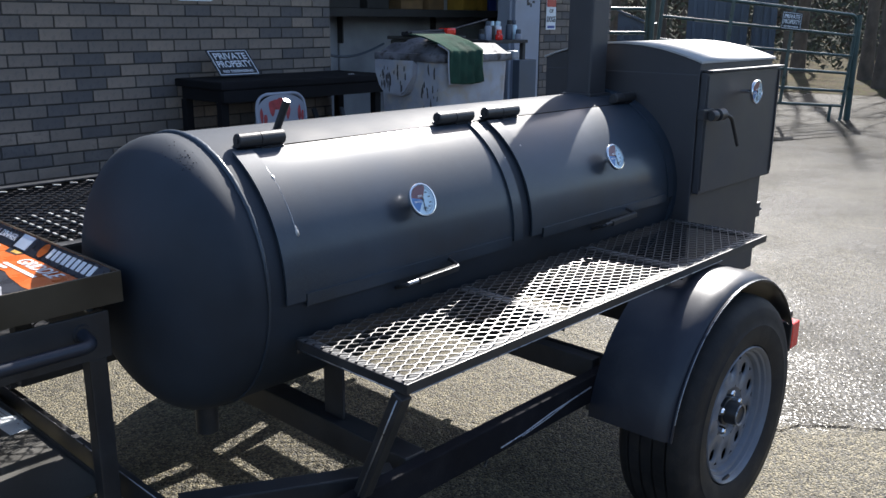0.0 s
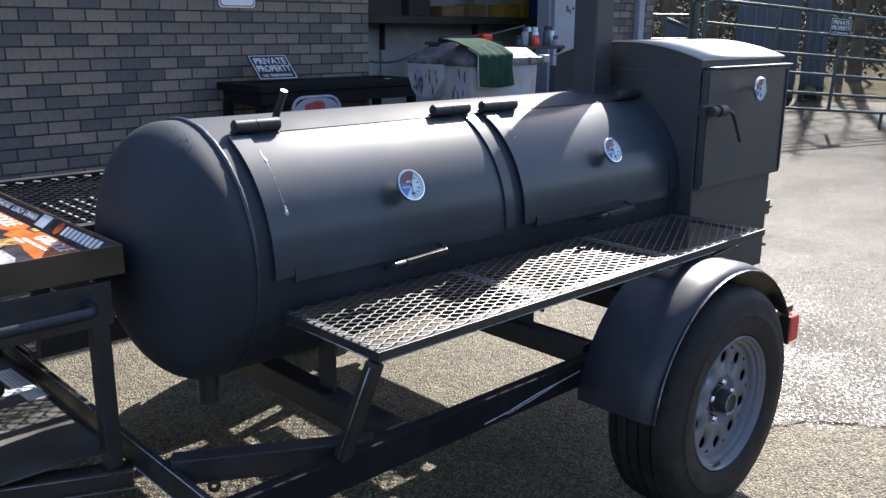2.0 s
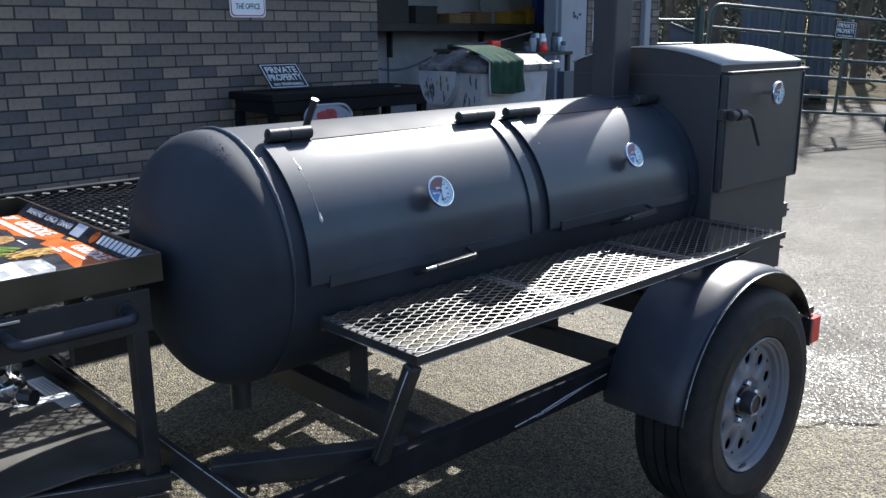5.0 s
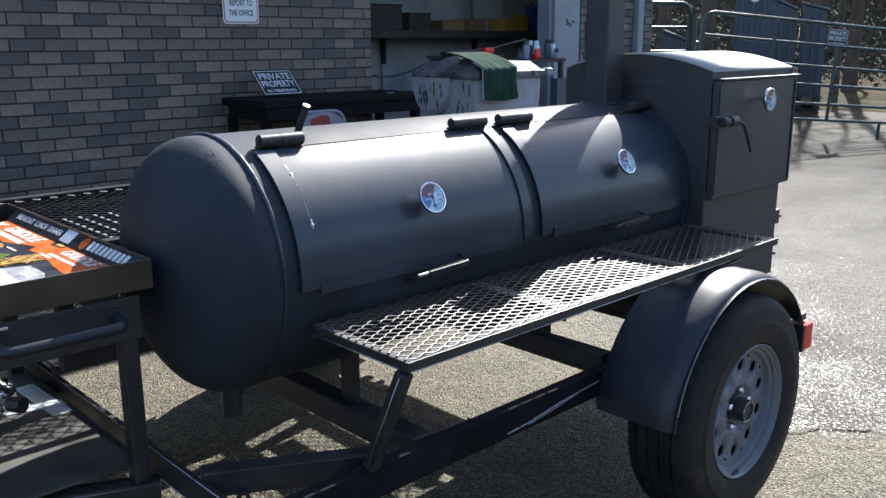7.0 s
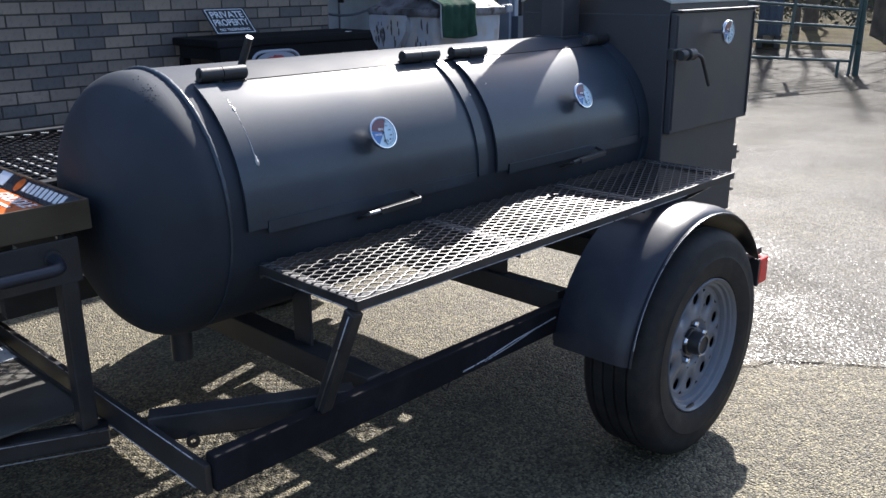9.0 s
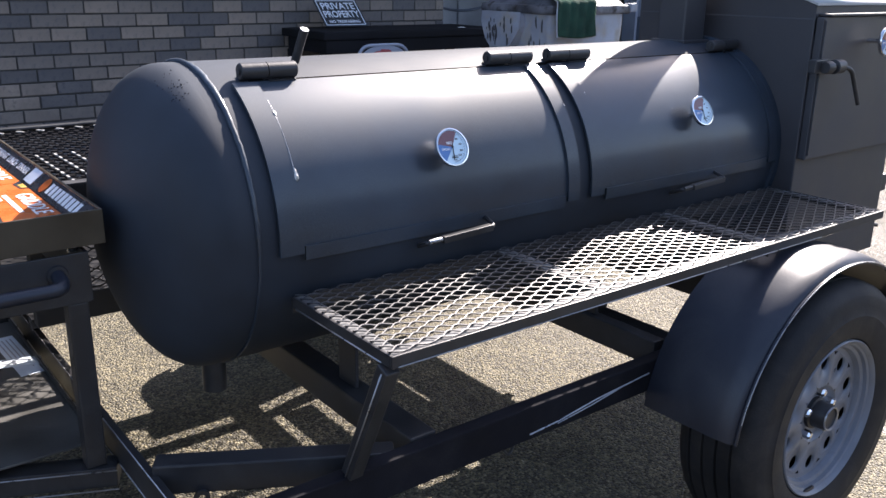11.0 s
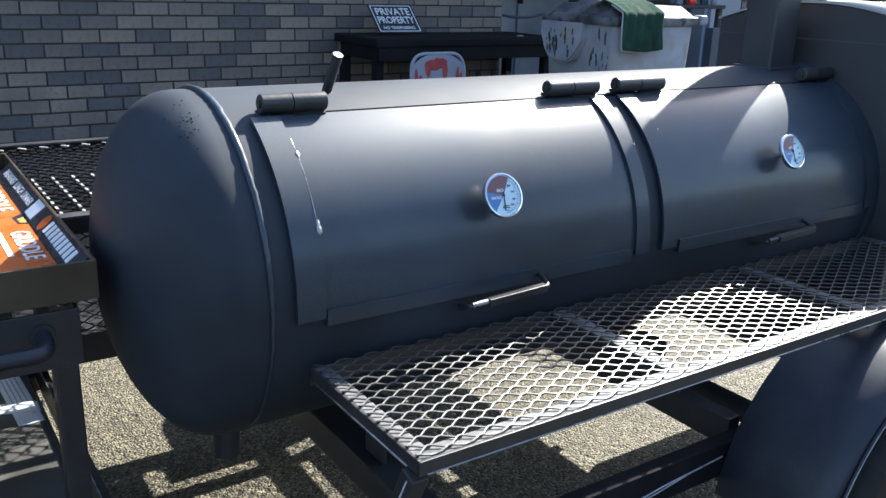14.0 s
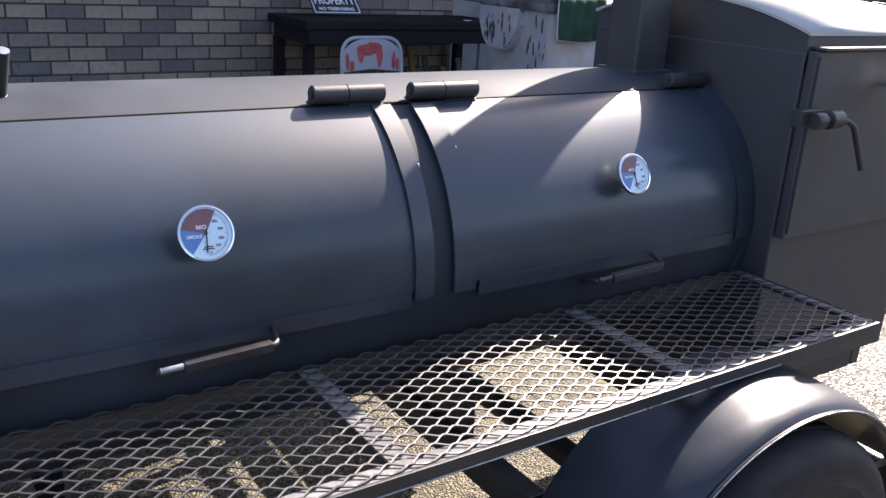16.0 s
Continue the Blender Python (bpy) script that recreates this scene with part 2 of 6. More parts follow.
M_CRACK = mat("crack_dirt", (0.012, 0.011, 0.010), 1.0, var=0.2, bump=0.0, rough_var=0.0, spec=0.0)
M_BRICK = mat("grey_brown_brick", (0.182, 0.156, 0.141), 0.9, var=0.25, scale=4, fine=38, bump=0.45, tint=(0.145, 0.130, 0.124), dist=0.004)
def tone_pieces(m, stops):
    """Each piece takes one of a run of fired tones, on top of the stains in its material."""
    N, L = m.node_tree.nodes, m.node_tree.links
    b = N["Principled BSDF"]
    info, geo, add, fr, ramp, mix = (N.new("ShaderNode" + k) for k in ("ObjectInfo", "NewGeometry", "Math", "Math", "ValToRGB", "Mix"))
    add.operation, fr.operation = "ADD", "FRACT"
    L.new(info.outputs["Random"], add.inputs[0])
    L.new(geo.outputs["Random Per Island"], add.inputs[1])
    L.new(add.outputs[0], fr.inputs[0])
    L.new(fr.outputs[0], ramp.inputs[0])
    e = ramp.color_ramp.elements
    while len(e) < len(stops):
        e.new(0.5)
    for k, (at, c) in enumerate(stops):
        e[k].position, e[k].color = at, (*c, 1)
    mix.data_type, mix.blend_type = "RGBA", "MULTIPLY"
    mix.inputs["Factor"].default_value = 1.0
    L.new(b.inputs["Base Color"].links[0].from_socket, mix.inputs["A"])
    L.new(ramp.outputs[0], mix.inputs["B"])
    L.new(mix.outputs["Result"], b.inputs["Base Color"])


tone_pieces(M_BRICK, ((0.0, (0.56, 0.61, 0.69)), (0.2, (0.68, 0.71, 0.76)), (0.24, (0.88, 0.87, 0.86)), (0.62, (1.0, 0.98, 0.95)), (0.68, (1.14, 1.08, 1.01)), (1.0, (1.36, 1.27, 1.15))))
M_MORTAR = mat("dark_mortar", (0.060, 0.055, 0.052), 0.95, var=0.25, scale=9, fine=140, bump=0.6, dist=0.004)
M_WHITEPAINT = mat("white_painted_metal", (0.27, 0.295, 0.36), 0.5, var=0.12, scale=3, fine=60, bump=0.1)
M_BIN = mat("white_bin_plastic", (0.28, 0.30, 0.35), 0.5, var=0.35, scale=4, fine=11, bump=0.08, tint=(0.33, 0.31, 0.29))
M_LID = mat("stained_lid_plastic", (0.12, 0.12, 0.135), 0.5, var=0.8, scale=9, fine=18, bump=0.2, rough_var=0.25, tint=(0.035, 0.028, 0.024))
M_GRIME = mat("dark_paint_smears", (0.06, 0.06, 0.065), 0.6, var=0.4, scale=12)
M_TOWEL = mat("green_terry_towel", (0.022, 0.056, 0.040), 0.95, var=0.3, scale=10, fine=420, bump=0.9, spec=0.1, dist=0.004)
M_TABLE = mat("black_table_cover", (0.011, 0.011, 0.013), 0.9, var=0.35, scale=6, fine=200, bump=0.25, spec=0.15)
M_SIGN = mat("sign_black", (0.010, 0.014, 0.020), 0.6, var=0.1, bump=0.0)
M_SIGNWHITE = mat("sign_white", (0.72, 0.76, 0.82), 0.4, var=0.05, bump=0.0)
M_SIGNRED = mat("sign_red", (0.42, 0.03, 0.03), 0.4, var=0.1, bump=0.0)
M_REDPAINT = mat("red_spray_paint", (0.36, 0.06, 0.065), 0.6, var=0.3, scale=30, bump=0.0)
M_GATE = mat("green_gate_enamel", (0.030, 0.060, 0.058), 0.35, 0.0, var=0.25, scale=6, fine=80, bump=0.08)
M_BARK = mat("bark", (0.10, 0.078, 0.06), 0.95, var=0.4, scale=3, fine=30, bump=0.9, dist=0.03)
M_LITTER = mat("leaf_litter", (0.060, 0.047, 0.030), 0.95, var=0.6, scale=0.7, fine=9, bump=0.9, spec=0.05, tint=(0.060, 0.068, 0.022), dist=0.05)
M_SHRUB = mat("undergrowth", (0.042, 0.045, 0.022), 0.9, var=0.5, scale=1.5, fine=12, bump=0.3, island=0.5)
M_GREYBOX = mat("grey_painted_steel", (0.062, 0.078, 0.105), 0.5, var=0.2, scale=2, fine=40, bump=0.1)
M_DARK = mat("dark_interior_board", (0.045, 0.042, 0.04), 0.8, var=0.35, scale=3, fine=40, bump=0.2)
M_PLASTER = mat("garage_plaster", (0.34, 0.345, 0.36), 0.85, var=0.3, scale=2, fine=40, bump=0.2)
M_YELLOW = mat("yellow_carton", (0.36, 0.21, 0.03), 0.7, var=0.2, scale=8, bump=0.05)
M_CARTON = mat("brown_carton", (0.22, 0.13, 0.06), 0.8, var=0.2, scale=8, bump=0.05)
M_ORANGE = mat("orange_print", (0.50, 0.115, 0.025), 0.3, var=0.12, scale=20, bump=0.0)
M_BLACKPRINT = mat("black_print", (0.03, 0.032, 0.04), 0.28, var=0.2, scale=20, bump=0.0)
M_BLUE = mat("blue_plastic", (0.04, 0.08, 0.3), 0.4, var=0.1, bump=0.0)
M_BEAN = mat("green_bean_print", (0.17, 0.26, 0.04), 0.35, var=0.2, scale=40, bump=0.0)
M_FRIES = mat("fries_print", (0.55, 0.34, 0.09), 0.35, var=0.2, scale=40, bump=0.0)
M_STEAK = mat("steak_print", (0.30, 0.17, 0.07), 0.35, var=0.5, scale=60, bump=0.0)
M_GREYPRINT = mat("grey_print", (0.30, 0.31, 0.33), 0.35, var=0.25, scale=30, bump=0.0)
M_PAPER = mat("paper_label", (0.62, 0.68, 0.74), 0.5, var=0.06, scale=20, fine=80, bump=0.05)
M_GLASS = mat("thermometer_glass", (0.9, 0.95, 1.0), 0.05, var=0.0, bump=0.0, rough_var=0.0)
M_GLASS.node_tree.nodes["Principled BSDF"].inputs["Transmission Weight"].default_value = 1.0


# ---- building blocks ----
def part(name, bm, material, parent=None, label=""):
    """A bmesh as one mesh object under a thing or a part; its coordinates are the world's."""
    me = bpy.data.meshes.new(name)
    bm.to_mesh(me)
    bm.free()
    me.materials.append(material)
    ob = new(name, me)
    under(ob, parent)
    if label:
        ob["label"] = label
    return ob


def under(ob, parent):
    if parent is not None:
        ob.parent = parent
        m = Matrix.Identity(4)
        p = parent
        while p is not None:
            m = p.matrix_basis.inverted() @ m if p.parent is None else m
            p = p.parent
        ob.matrix_parent_inverse = m if parent.parent is None else Matrix.Identity(4)


def thing(name, place, label, category, group="", kind=""):
    ob = new(name)
    ob.matrix_basis = Matrix.Translation(place)
    ob.empty_display_size = 0.1
    return tagged(ob, label, category, group, kind)


def pydata(name, verts, faces, material, parent=None, label="", smooth=False):
    me = bpy.data.meshes.new(name)
    me.from_pydata(verts, [], faces)
    if smooth:
        me.polygons.foreach_set("use_smooth", [True] * len(me.polygons))
    me.materials.append(material)
    ob = new(name, me)
    under(ob, parent)
    if label:
        ob["label"] = label
    return ob


def box(x0, x1, y0, y1, z0, z1, bevel=0.003, m=None, bm=None):
    b = bmesh.new()
    bmesh.ops.create_cube(b, size=1, matrix=Matrix.Translation(((x0 + x1) / 2, (y0 + y1) / 2, (z0 + z1) / 2)) @ Matrix.Diagonal((x1 - x0, y1 - y0, z1 - z0, 1)))
    if bevel:
        bmesh.ops.bevel(b, geom=b.edges[:], offset=min(bevel, 0.45 * min(x1 - x0, y1 - y0, z1 - z0)), segments=2, affect="EDGES", profile=0.6)
    if m is not None:
        b.transform(m)
    return join(bm, b)


def join(bm, b):
    if bm is None:
        return b
    me = bpy.data.meshes.new("scrap")
    b.to_mesh(me)
    b.free()
    bm.from_mesh(me)
    bpy.data.meshes.remove(me)
    return bm


def beam(p, q, w, h, bevel=0.004, bm=None, roll=0.0):
    """A bar of w x h section from p to q (w lies level)."""
    p, q = Vector(p), Vector(q)
    d = q - p
    turn = d.to_track_quat("X", "Z").to_matrix().to_4x4()
    return box(0, d.length, -w / 2, w / 2, -h / 2, h / 2, bevel, Matrix.Translation(p) @ turn @ pose(0, 0, 0, roll), bm)


def lathe(profile, m, segments=64, bm=None, smooth=True):
    """(along, radius) pairs, turned round the local x axis."""
    b = bmesh.new()
    rings = []
    for a, r in profile:
        rings.append([b.verts.new(m @ Vector((a, r * math.cos(2 * math.pi * k / segments), r * math.sin(2 * math.pi * k / segments)))) for k in range(segments)] if r > 1e-6 else [b.verts.new(m @ Vector((a, 0, 0)))])
    for p, q in zip(rings, rings[1:]):
        for k in range(segments):
            l = (k + 1) % segments
            if len(p) == 1:
                b.faces.new((p[0], q[l], q[k]))
            elif len(q) == 1:
                b.faces.new((p[k], p[l], q[0]))
            else:
                b.faces.new((p[k], p[l], q[l], q[k]))
    for f in b.faces:
        f.smooth = smooth
    bmesh.ops.recalc_face_normals(b, faces=b.faces)
    if smooth:
        sharpen(b)
    return join(bm, b)


def sharpen(b, angle=35):
    for e in b.edges:
        if len(e.link_faces) == 2 and e.calc_face_angle(0) > radians(angle):
            e.smooth = False


def tube(points, radii, sides=10, bm=None, closed=False, caps=True):
    """A round bar along a polyline; radii: one number or one for each point."""
    b = bmesh.new()
    pts = [Vector(p) for p in points]
    if not hasattr(radii, "__len__"):
        radii = [radii] * len(pts)
    rings = []
    n = len(pts)
    prev = None
    for i, p in enumerate(pts):
        d = (pts[(i + 1) % n] - pts[i - 1]) if closed else (pts[min(i + 1, n - 1)] - pts[max(i - 1, 0)])
        d.normalize()
        u = prev - d * prev.dot(d) if prev is not None else d.orthogonal()
        u.normalize()
        prev = u
        v = d.cross(u)
        rings.append([b.verts.new(p + radii[i] * (u * math.cos(2 * math.pi * k / sides) + v * math.sin(2 * math.pi * k / sides))) for k in range(sides)])
    for i in range(n if closed else n - 1):
        p, q = rings[i], rings[(i + 1) % n]
        for k in range(sides):
            l = (k + 1) % sides
            f = b.faces.new((p[k], p[l], q[l], q[k]))
            f.smooth = True
    if caps and not closed:
        b.faces.new(rings[0][::-1])
        b.faces.new(rings[-1])
    bmesh.ops.recalc_face_normals(b, faces=b.faces)
    sharpen(b, 50)
    return join(bm, b)


def rounded(points, r, steps=6):
    """A polyline with its inner corners rounded."""
    pts = [Vector(p) for p in points]
    out = [pts[0]]
    for a, c, e in zip(pts, pts[1:], pts[2:]):
        u, v = (a - c), (e - c)
        k = min(r, 0.45 * u.length, 0.45 * v.length)
        s, t = c + u.normalized() * k, c + v.normalized() * k
        for i in range(steps + 1):
            f = i / steps
            out.append(s * (1 - f) ** 2 + c * 2 * f * (1 - f) + t * f * f)
    return out + [pts[-1]]


def slab(outline, z0, z1, m=None, bm=None):
    """A flat plate: an outline in x, y between two heights."""
    b = bmesh.new()
    lo = [b.verts.new((x, y, z0)) for x, y in outline]
    hi = [b.verts.new((x, y, z1)) for x, y in outline]
    b.faces.new(hi)
    b.faces.new(lo[::-1])
    for i in range(len(lo)):
        j = (i + 1) % len(lo)
        b.faces.new((lo[i], lo[j], hi[j], hi[i]))
    bmesh.ops.recalc_face_normals(b, faces=b.faces)
    if m is not None:
        b.transform(m)
    return join(bm, b)


def lettering(text, size, m, material, parent, name="lettering", stretch=1.0, deep=0.0006):
    """Words as a thin mesh, centred on the pose m (text along local x, up along local y)."""
    cu = bpy.data.curves.new("words", "FONT")
    cu.body, cu.size, cu.extrude, cu.align_x, cu.align_y, cu.resolution_u, cu.offset = text, size, deep, "CENTER", "CENTER", 3, size * 0.012
    ob = bpy.data.objects.new("words", cu)
    scene.collection.objects.link(ob)
    me = bpy.data.meshes.new_from_object(ob.evaluated_get(bpy.context.evaluated_depsgraph_get()))
    bpy.data.objects.remove(ob)
    me.transform(m @ Matrix.Diagonal((stretch, 1, 1, 1)))
    me.materials.clear()
    me.materials.append(material)
    me.name = name
    lab = new(name, me)
    under(lab, parent)
    return lab


def expanded_mesh(name, x0, x1, y0, y1, z, parent, m=None, long=0.0508, short=0.0257, w=0.0025, h=0.0019, label="", material=None, rise=0.0010):
    """Raised expanded metal: wavy strands along x that meet their neighbours at the bonds."""
    verts, faces = [], []
    s = short / 2
    rows = int((y1 - y0) / s)
    steps = int((x1 - x0) / long)
    for k in range(rows + 1):
        line = []
        for i in range(steps * 2 + 1):
            up = 1 if (i + k) % 2 == 0 else -1
            cx = x0 + i * long / 2
            for dx, u in ((-0.30, 0.52), (-0.09, 0.97), (0.09, 0.97), (0.30, 0.52)):
                xx = cx + dx * long / 2
                line.append((min(max(xx, x0), x1), y0 + k * s + up * u * s * 0.5, up * u))
        base = len(verts)
        for xx, yy, up in line:
            yy = min(max(yy, y0), y1)
            lift = rise * up
            for oy, oz in ((-w / 2, -h / 2), (w / 2, -h / 2 + 0.0006), (w / 2, h / 2 + 0.0006), (-w / 2, h / 2)):
                p = Vector((xx, yy + oy, z + oz + lift))
                verts.append(tuple(m @ p) if m is not None else tuple(p))
        for i in range(len(line) - 1):
            a, c = base + 4 * i, base + 4 * i + 4
            for j in range(4):
                l = (j + 1) % 4
                faces.append((a + j, a + l, c + l, c + j))
        faces.append((base + 3, base + 2, base + 1, base))
        e = base + 4 * (len(line) - 1)
        faces.append((e, e + 1, e + 2, e + 3))
    ob = pydata(name, verts, faces, material or M_MESH, parent, label)
    ob["kind"] = "stuff"
    return ob

# ---- the smoker: tank, doors, firebox, chimney, shelf ----
R, ZC, X_END = 0.303, 0.863, 1.565
AX = pose(0, 0, ZC)
smoker = thing("barrel_smoker", (0.75, 0, 0.5), "satin black barrel smoker with firebox and chimney, welded on a trailer", "smoker")


def around(x, a, r):
    """A point at x on a circle of radius r round the tank's axis, a degrees from the top towards the near side."""
    return Vector((x, -r * math.sin(radians(a)), ZC + r * math.cos(radians(a))))


def curved_plate(x0, x1, a0, a1, r0, r1, steps=28, bm=None):
    """A plate that follows the tank, between two radii."""
    b = bmesh.new()
    rows = []
    for i in range(steps + 1):
        a = a0 + (a1 - a0) * i / steps
        rows.append([b.verts.new(around(x, a, r)) for x, r in ((x0, r0), (x0, r1), (x1, r1), (x1, r0))])
    for p, q in zip(rows, rows[1:]):
        for k in range(4):
            l = (k + 1) % 4
            b.faces.new((p[k], p[l], q[l], q[k])).smooth = True
    b.faces.new(rows[0])
    b.faces.new(rows[-1][::-1])
    bmesh.ops.recalc_face_normals(b, faces=b.faces)
    sharpen(b, 30)
    return join(bm, b)


# shell with a dished head; the two door openings are left free between 26 and 91 degrees
DOORS = ((0.0, 0.716), (0.802, 1.516))
prof = [(-0.088 - 0.150 * math.sin(radians(a)), R * math.cos(radians(a))) for a in range(90, -1, -5)] + [(-0.056, R), (0.3, R), (0.76, R), (1.2, R), (X_END, R)]
shell = lathe(prof, AX, 96)
part("tank_shell", shell, M_SHELL, smoker, "satin black steel tank with a dished end")
# the weld that joins head and barrel
ring = bmesh.new()
bead = []
for k in range(220):
    a = 360 * k / 220
    rr = R + 0.0010 + 0.0012 * noise.noise((k * 0.9, 0, 0))
    bead.append(around(-0.058 + 0.002 * noise.noise((k * 0.37, 3, 0)), a, rr))
part("head_weld", tube(bead, [0.0030 + 0.0036 * max(0.0, 1 - abs(((360 * k / 220 + 150) % 360) - 165) / 75) ** 0.5 + 0.0011 * noise.noise((k * 0.8, 7, 0)) for k in range(220)], 8, closed=True), M_TANK, smoker)

door_objects = []
for x0, x1 in DOORS:
    d = part("cooking_door", curved_plate(x0, x1, 26.35, 91, R + 0.0005, R + 0.0035, 40), M_TANK, smoker, "curved black lift-up door")
    door_objects.append(d)
# overlapping strips on the door edges
STRIPS = ((-0.021, 0.027, 0), (0.703, 0.739, 0), (0.779, 0.823, 1), (1.503, 1.540, 1))
for x0, x1, k in STRIPS:
    part("edge_strip", curved_plate(x0, x1, 28, 93, R + 0.0038, R + 0.0095, 36), M_TANK, door_objects[k])
part("strip_edge", tube([around(0.0268, 38 + 1.0 * i, R + 0.0094) for i in range(30)], 0.0004, 6), M_EDGE, door_objects[0], "thin bright line along the strip's right edge")
random.seed(19)
specks = bmesh.new()
for k in range(46):
    sn = 0.20 + 0.08 * random.gauss(0, 1)
    ca = math.sqrt(1 - sn * sn)
    p = around(-0.088 - 0.150 * sn, 24 + 6 * random.gauss(0, 1), R * ca)
    bmesh.ops.create_icosphere(specks, subdivisions=1, radius=0.0005 + 0.0007 * random.random(), matrix=Matrix.Translation(p))
part("paint_specks", specks, M_CRACK, smoker, "dark specks of overspray")["kind"] = "stuff"
for k, (x0, x1) in enumerate(DOORS):
    part("bottom_strip", curved_plate(x0 + 0.03, x1 - 0.02, 90.5, 95.5, R + 0.0036, R + 0.0085, 4), M_TANK, door_objects[k])
# weld spots where the paint has come off
for x, a, s in ((0.0275, 43.5, 0.0055), (0.0285, 67, 0.0075), (0.0285, 65.2, 0.005), (0.7395, 52, 0.003), (0.823, 47, 0.003)):
    spot = bmesh.new()
    bmesh.ops.create_icosphere(spot, subdivisions=2, radius=1, matrix=Matrix.Translation(around(x, a, R + 0.0085)) @ pose(0, 0, 0, a - 90) @ Matrix.Diagonal((s * 0.6, s * 0.45, s * 1.25, 1)))
    for v in spot.verts:
        v.co += 0.15 * s * Vector(noise.noise_vector(v.co * 300))
    part("weld_spot", spot, M_WELD, door_objects[0 if x < 0.77 else 1], "bare bright weld")

# shade in the open door gap, drawn as a near-flush black strip
part("door_gap", curved_plate(0.02, 1.5, 25.35, 26.30, R + 0.0002, R + 0.0031, 2), M_CRACK, smoker, "dark strip standing for the shaded door gap along the hinge line")
# barrel hinges in two halves
for k, (x0, x1) in enumerate(((0.001, 0.117), (0.600, 0.732), (0.787, 0.926), (1.43, 1.545))):
    c = around(0, 24.0, R + 0.0185)
    m = pose(0, c.y, c.z)
    mid = (x0 + x1) / 2 - 0.004
    h = lathe([(x0, 0), (x0, 0.0135), (x0 + 0.002, 0.0155), (mid - 0.001, 0.0155), (mid - 0.001, 0)], m, 24)
    h = lathe([(mid + 0.001, 0), (mid + 0.001, 0.0155), (x1 - 0.002, 0.0155), (x1, 0.0135), (x1, 0)], m, 24, h)
    h = lathe([(x0 - 0.003, 0), (x0 - 0.003, 0.007), (x1 + 0.003, 0.007), (x1 + 0.003, 0)], m, 16, h)
    hinge = part("hinge", h, M_FRAME, smoker, "black barrel hinge")
    part("hinge_leaf", curved_plate(mid + 0.004, x1 - 0.003, 24.5, 27, R + 0.0036, R + 0.0065, 3), M_FRAME, hinge)
    part("hinge_leaf", curved_plate(x0 + 0.003, mid - 0.004, 21.5, 24.5, R + 0.0005, R + 0.004, 3), M_FRAME, hinge)

# stop rod behind the first hinge, cut end bare
rod_a, rod_b = Vector((0.157, -0.052, 1.155)), Vector((0.163, -0.089, 1.226))
rod = part("stop_rod", tube([rod_a, rod_b], 0.0088, 18), M_FRAME, smoker, "black stop rod with a bare cut end")
part("rod_end", tube([rod_b, rod_b + (rod_b - rod_a).normalized() * 0.0015], 0.0088, 18), M_EDGE, rod)
part("rod_weld", tube([rod_a + Vector((0.009 * math.cos(t * 0.6), 0.009 * math.sin(t * 0.6), 0.004)) for t in range(11)], 0.003, 6, closed=True), M_WELD, rod)


# round thermometers
def sector(a0, a1, r, z, rin=0.0, steps=18, h=0.0004):
    pts = [(r * math.cos(radians(a0 + (a1 - a0) * i / steps)), r * math.sin(radians(a0 + (a1 - a0) * i / steps))) for i in range(steps + 1)]
    if rin:
        pts += [(rin * math.cos(radians(a1 + (a0 - a1) * i / steps)), rin * math.sin(radians(a1 + (a0 - a1) * i / steps))) for i in range(steps + 1)]
    else:
        pts.append((0, 0))
    return slab(pts, z, z + h)


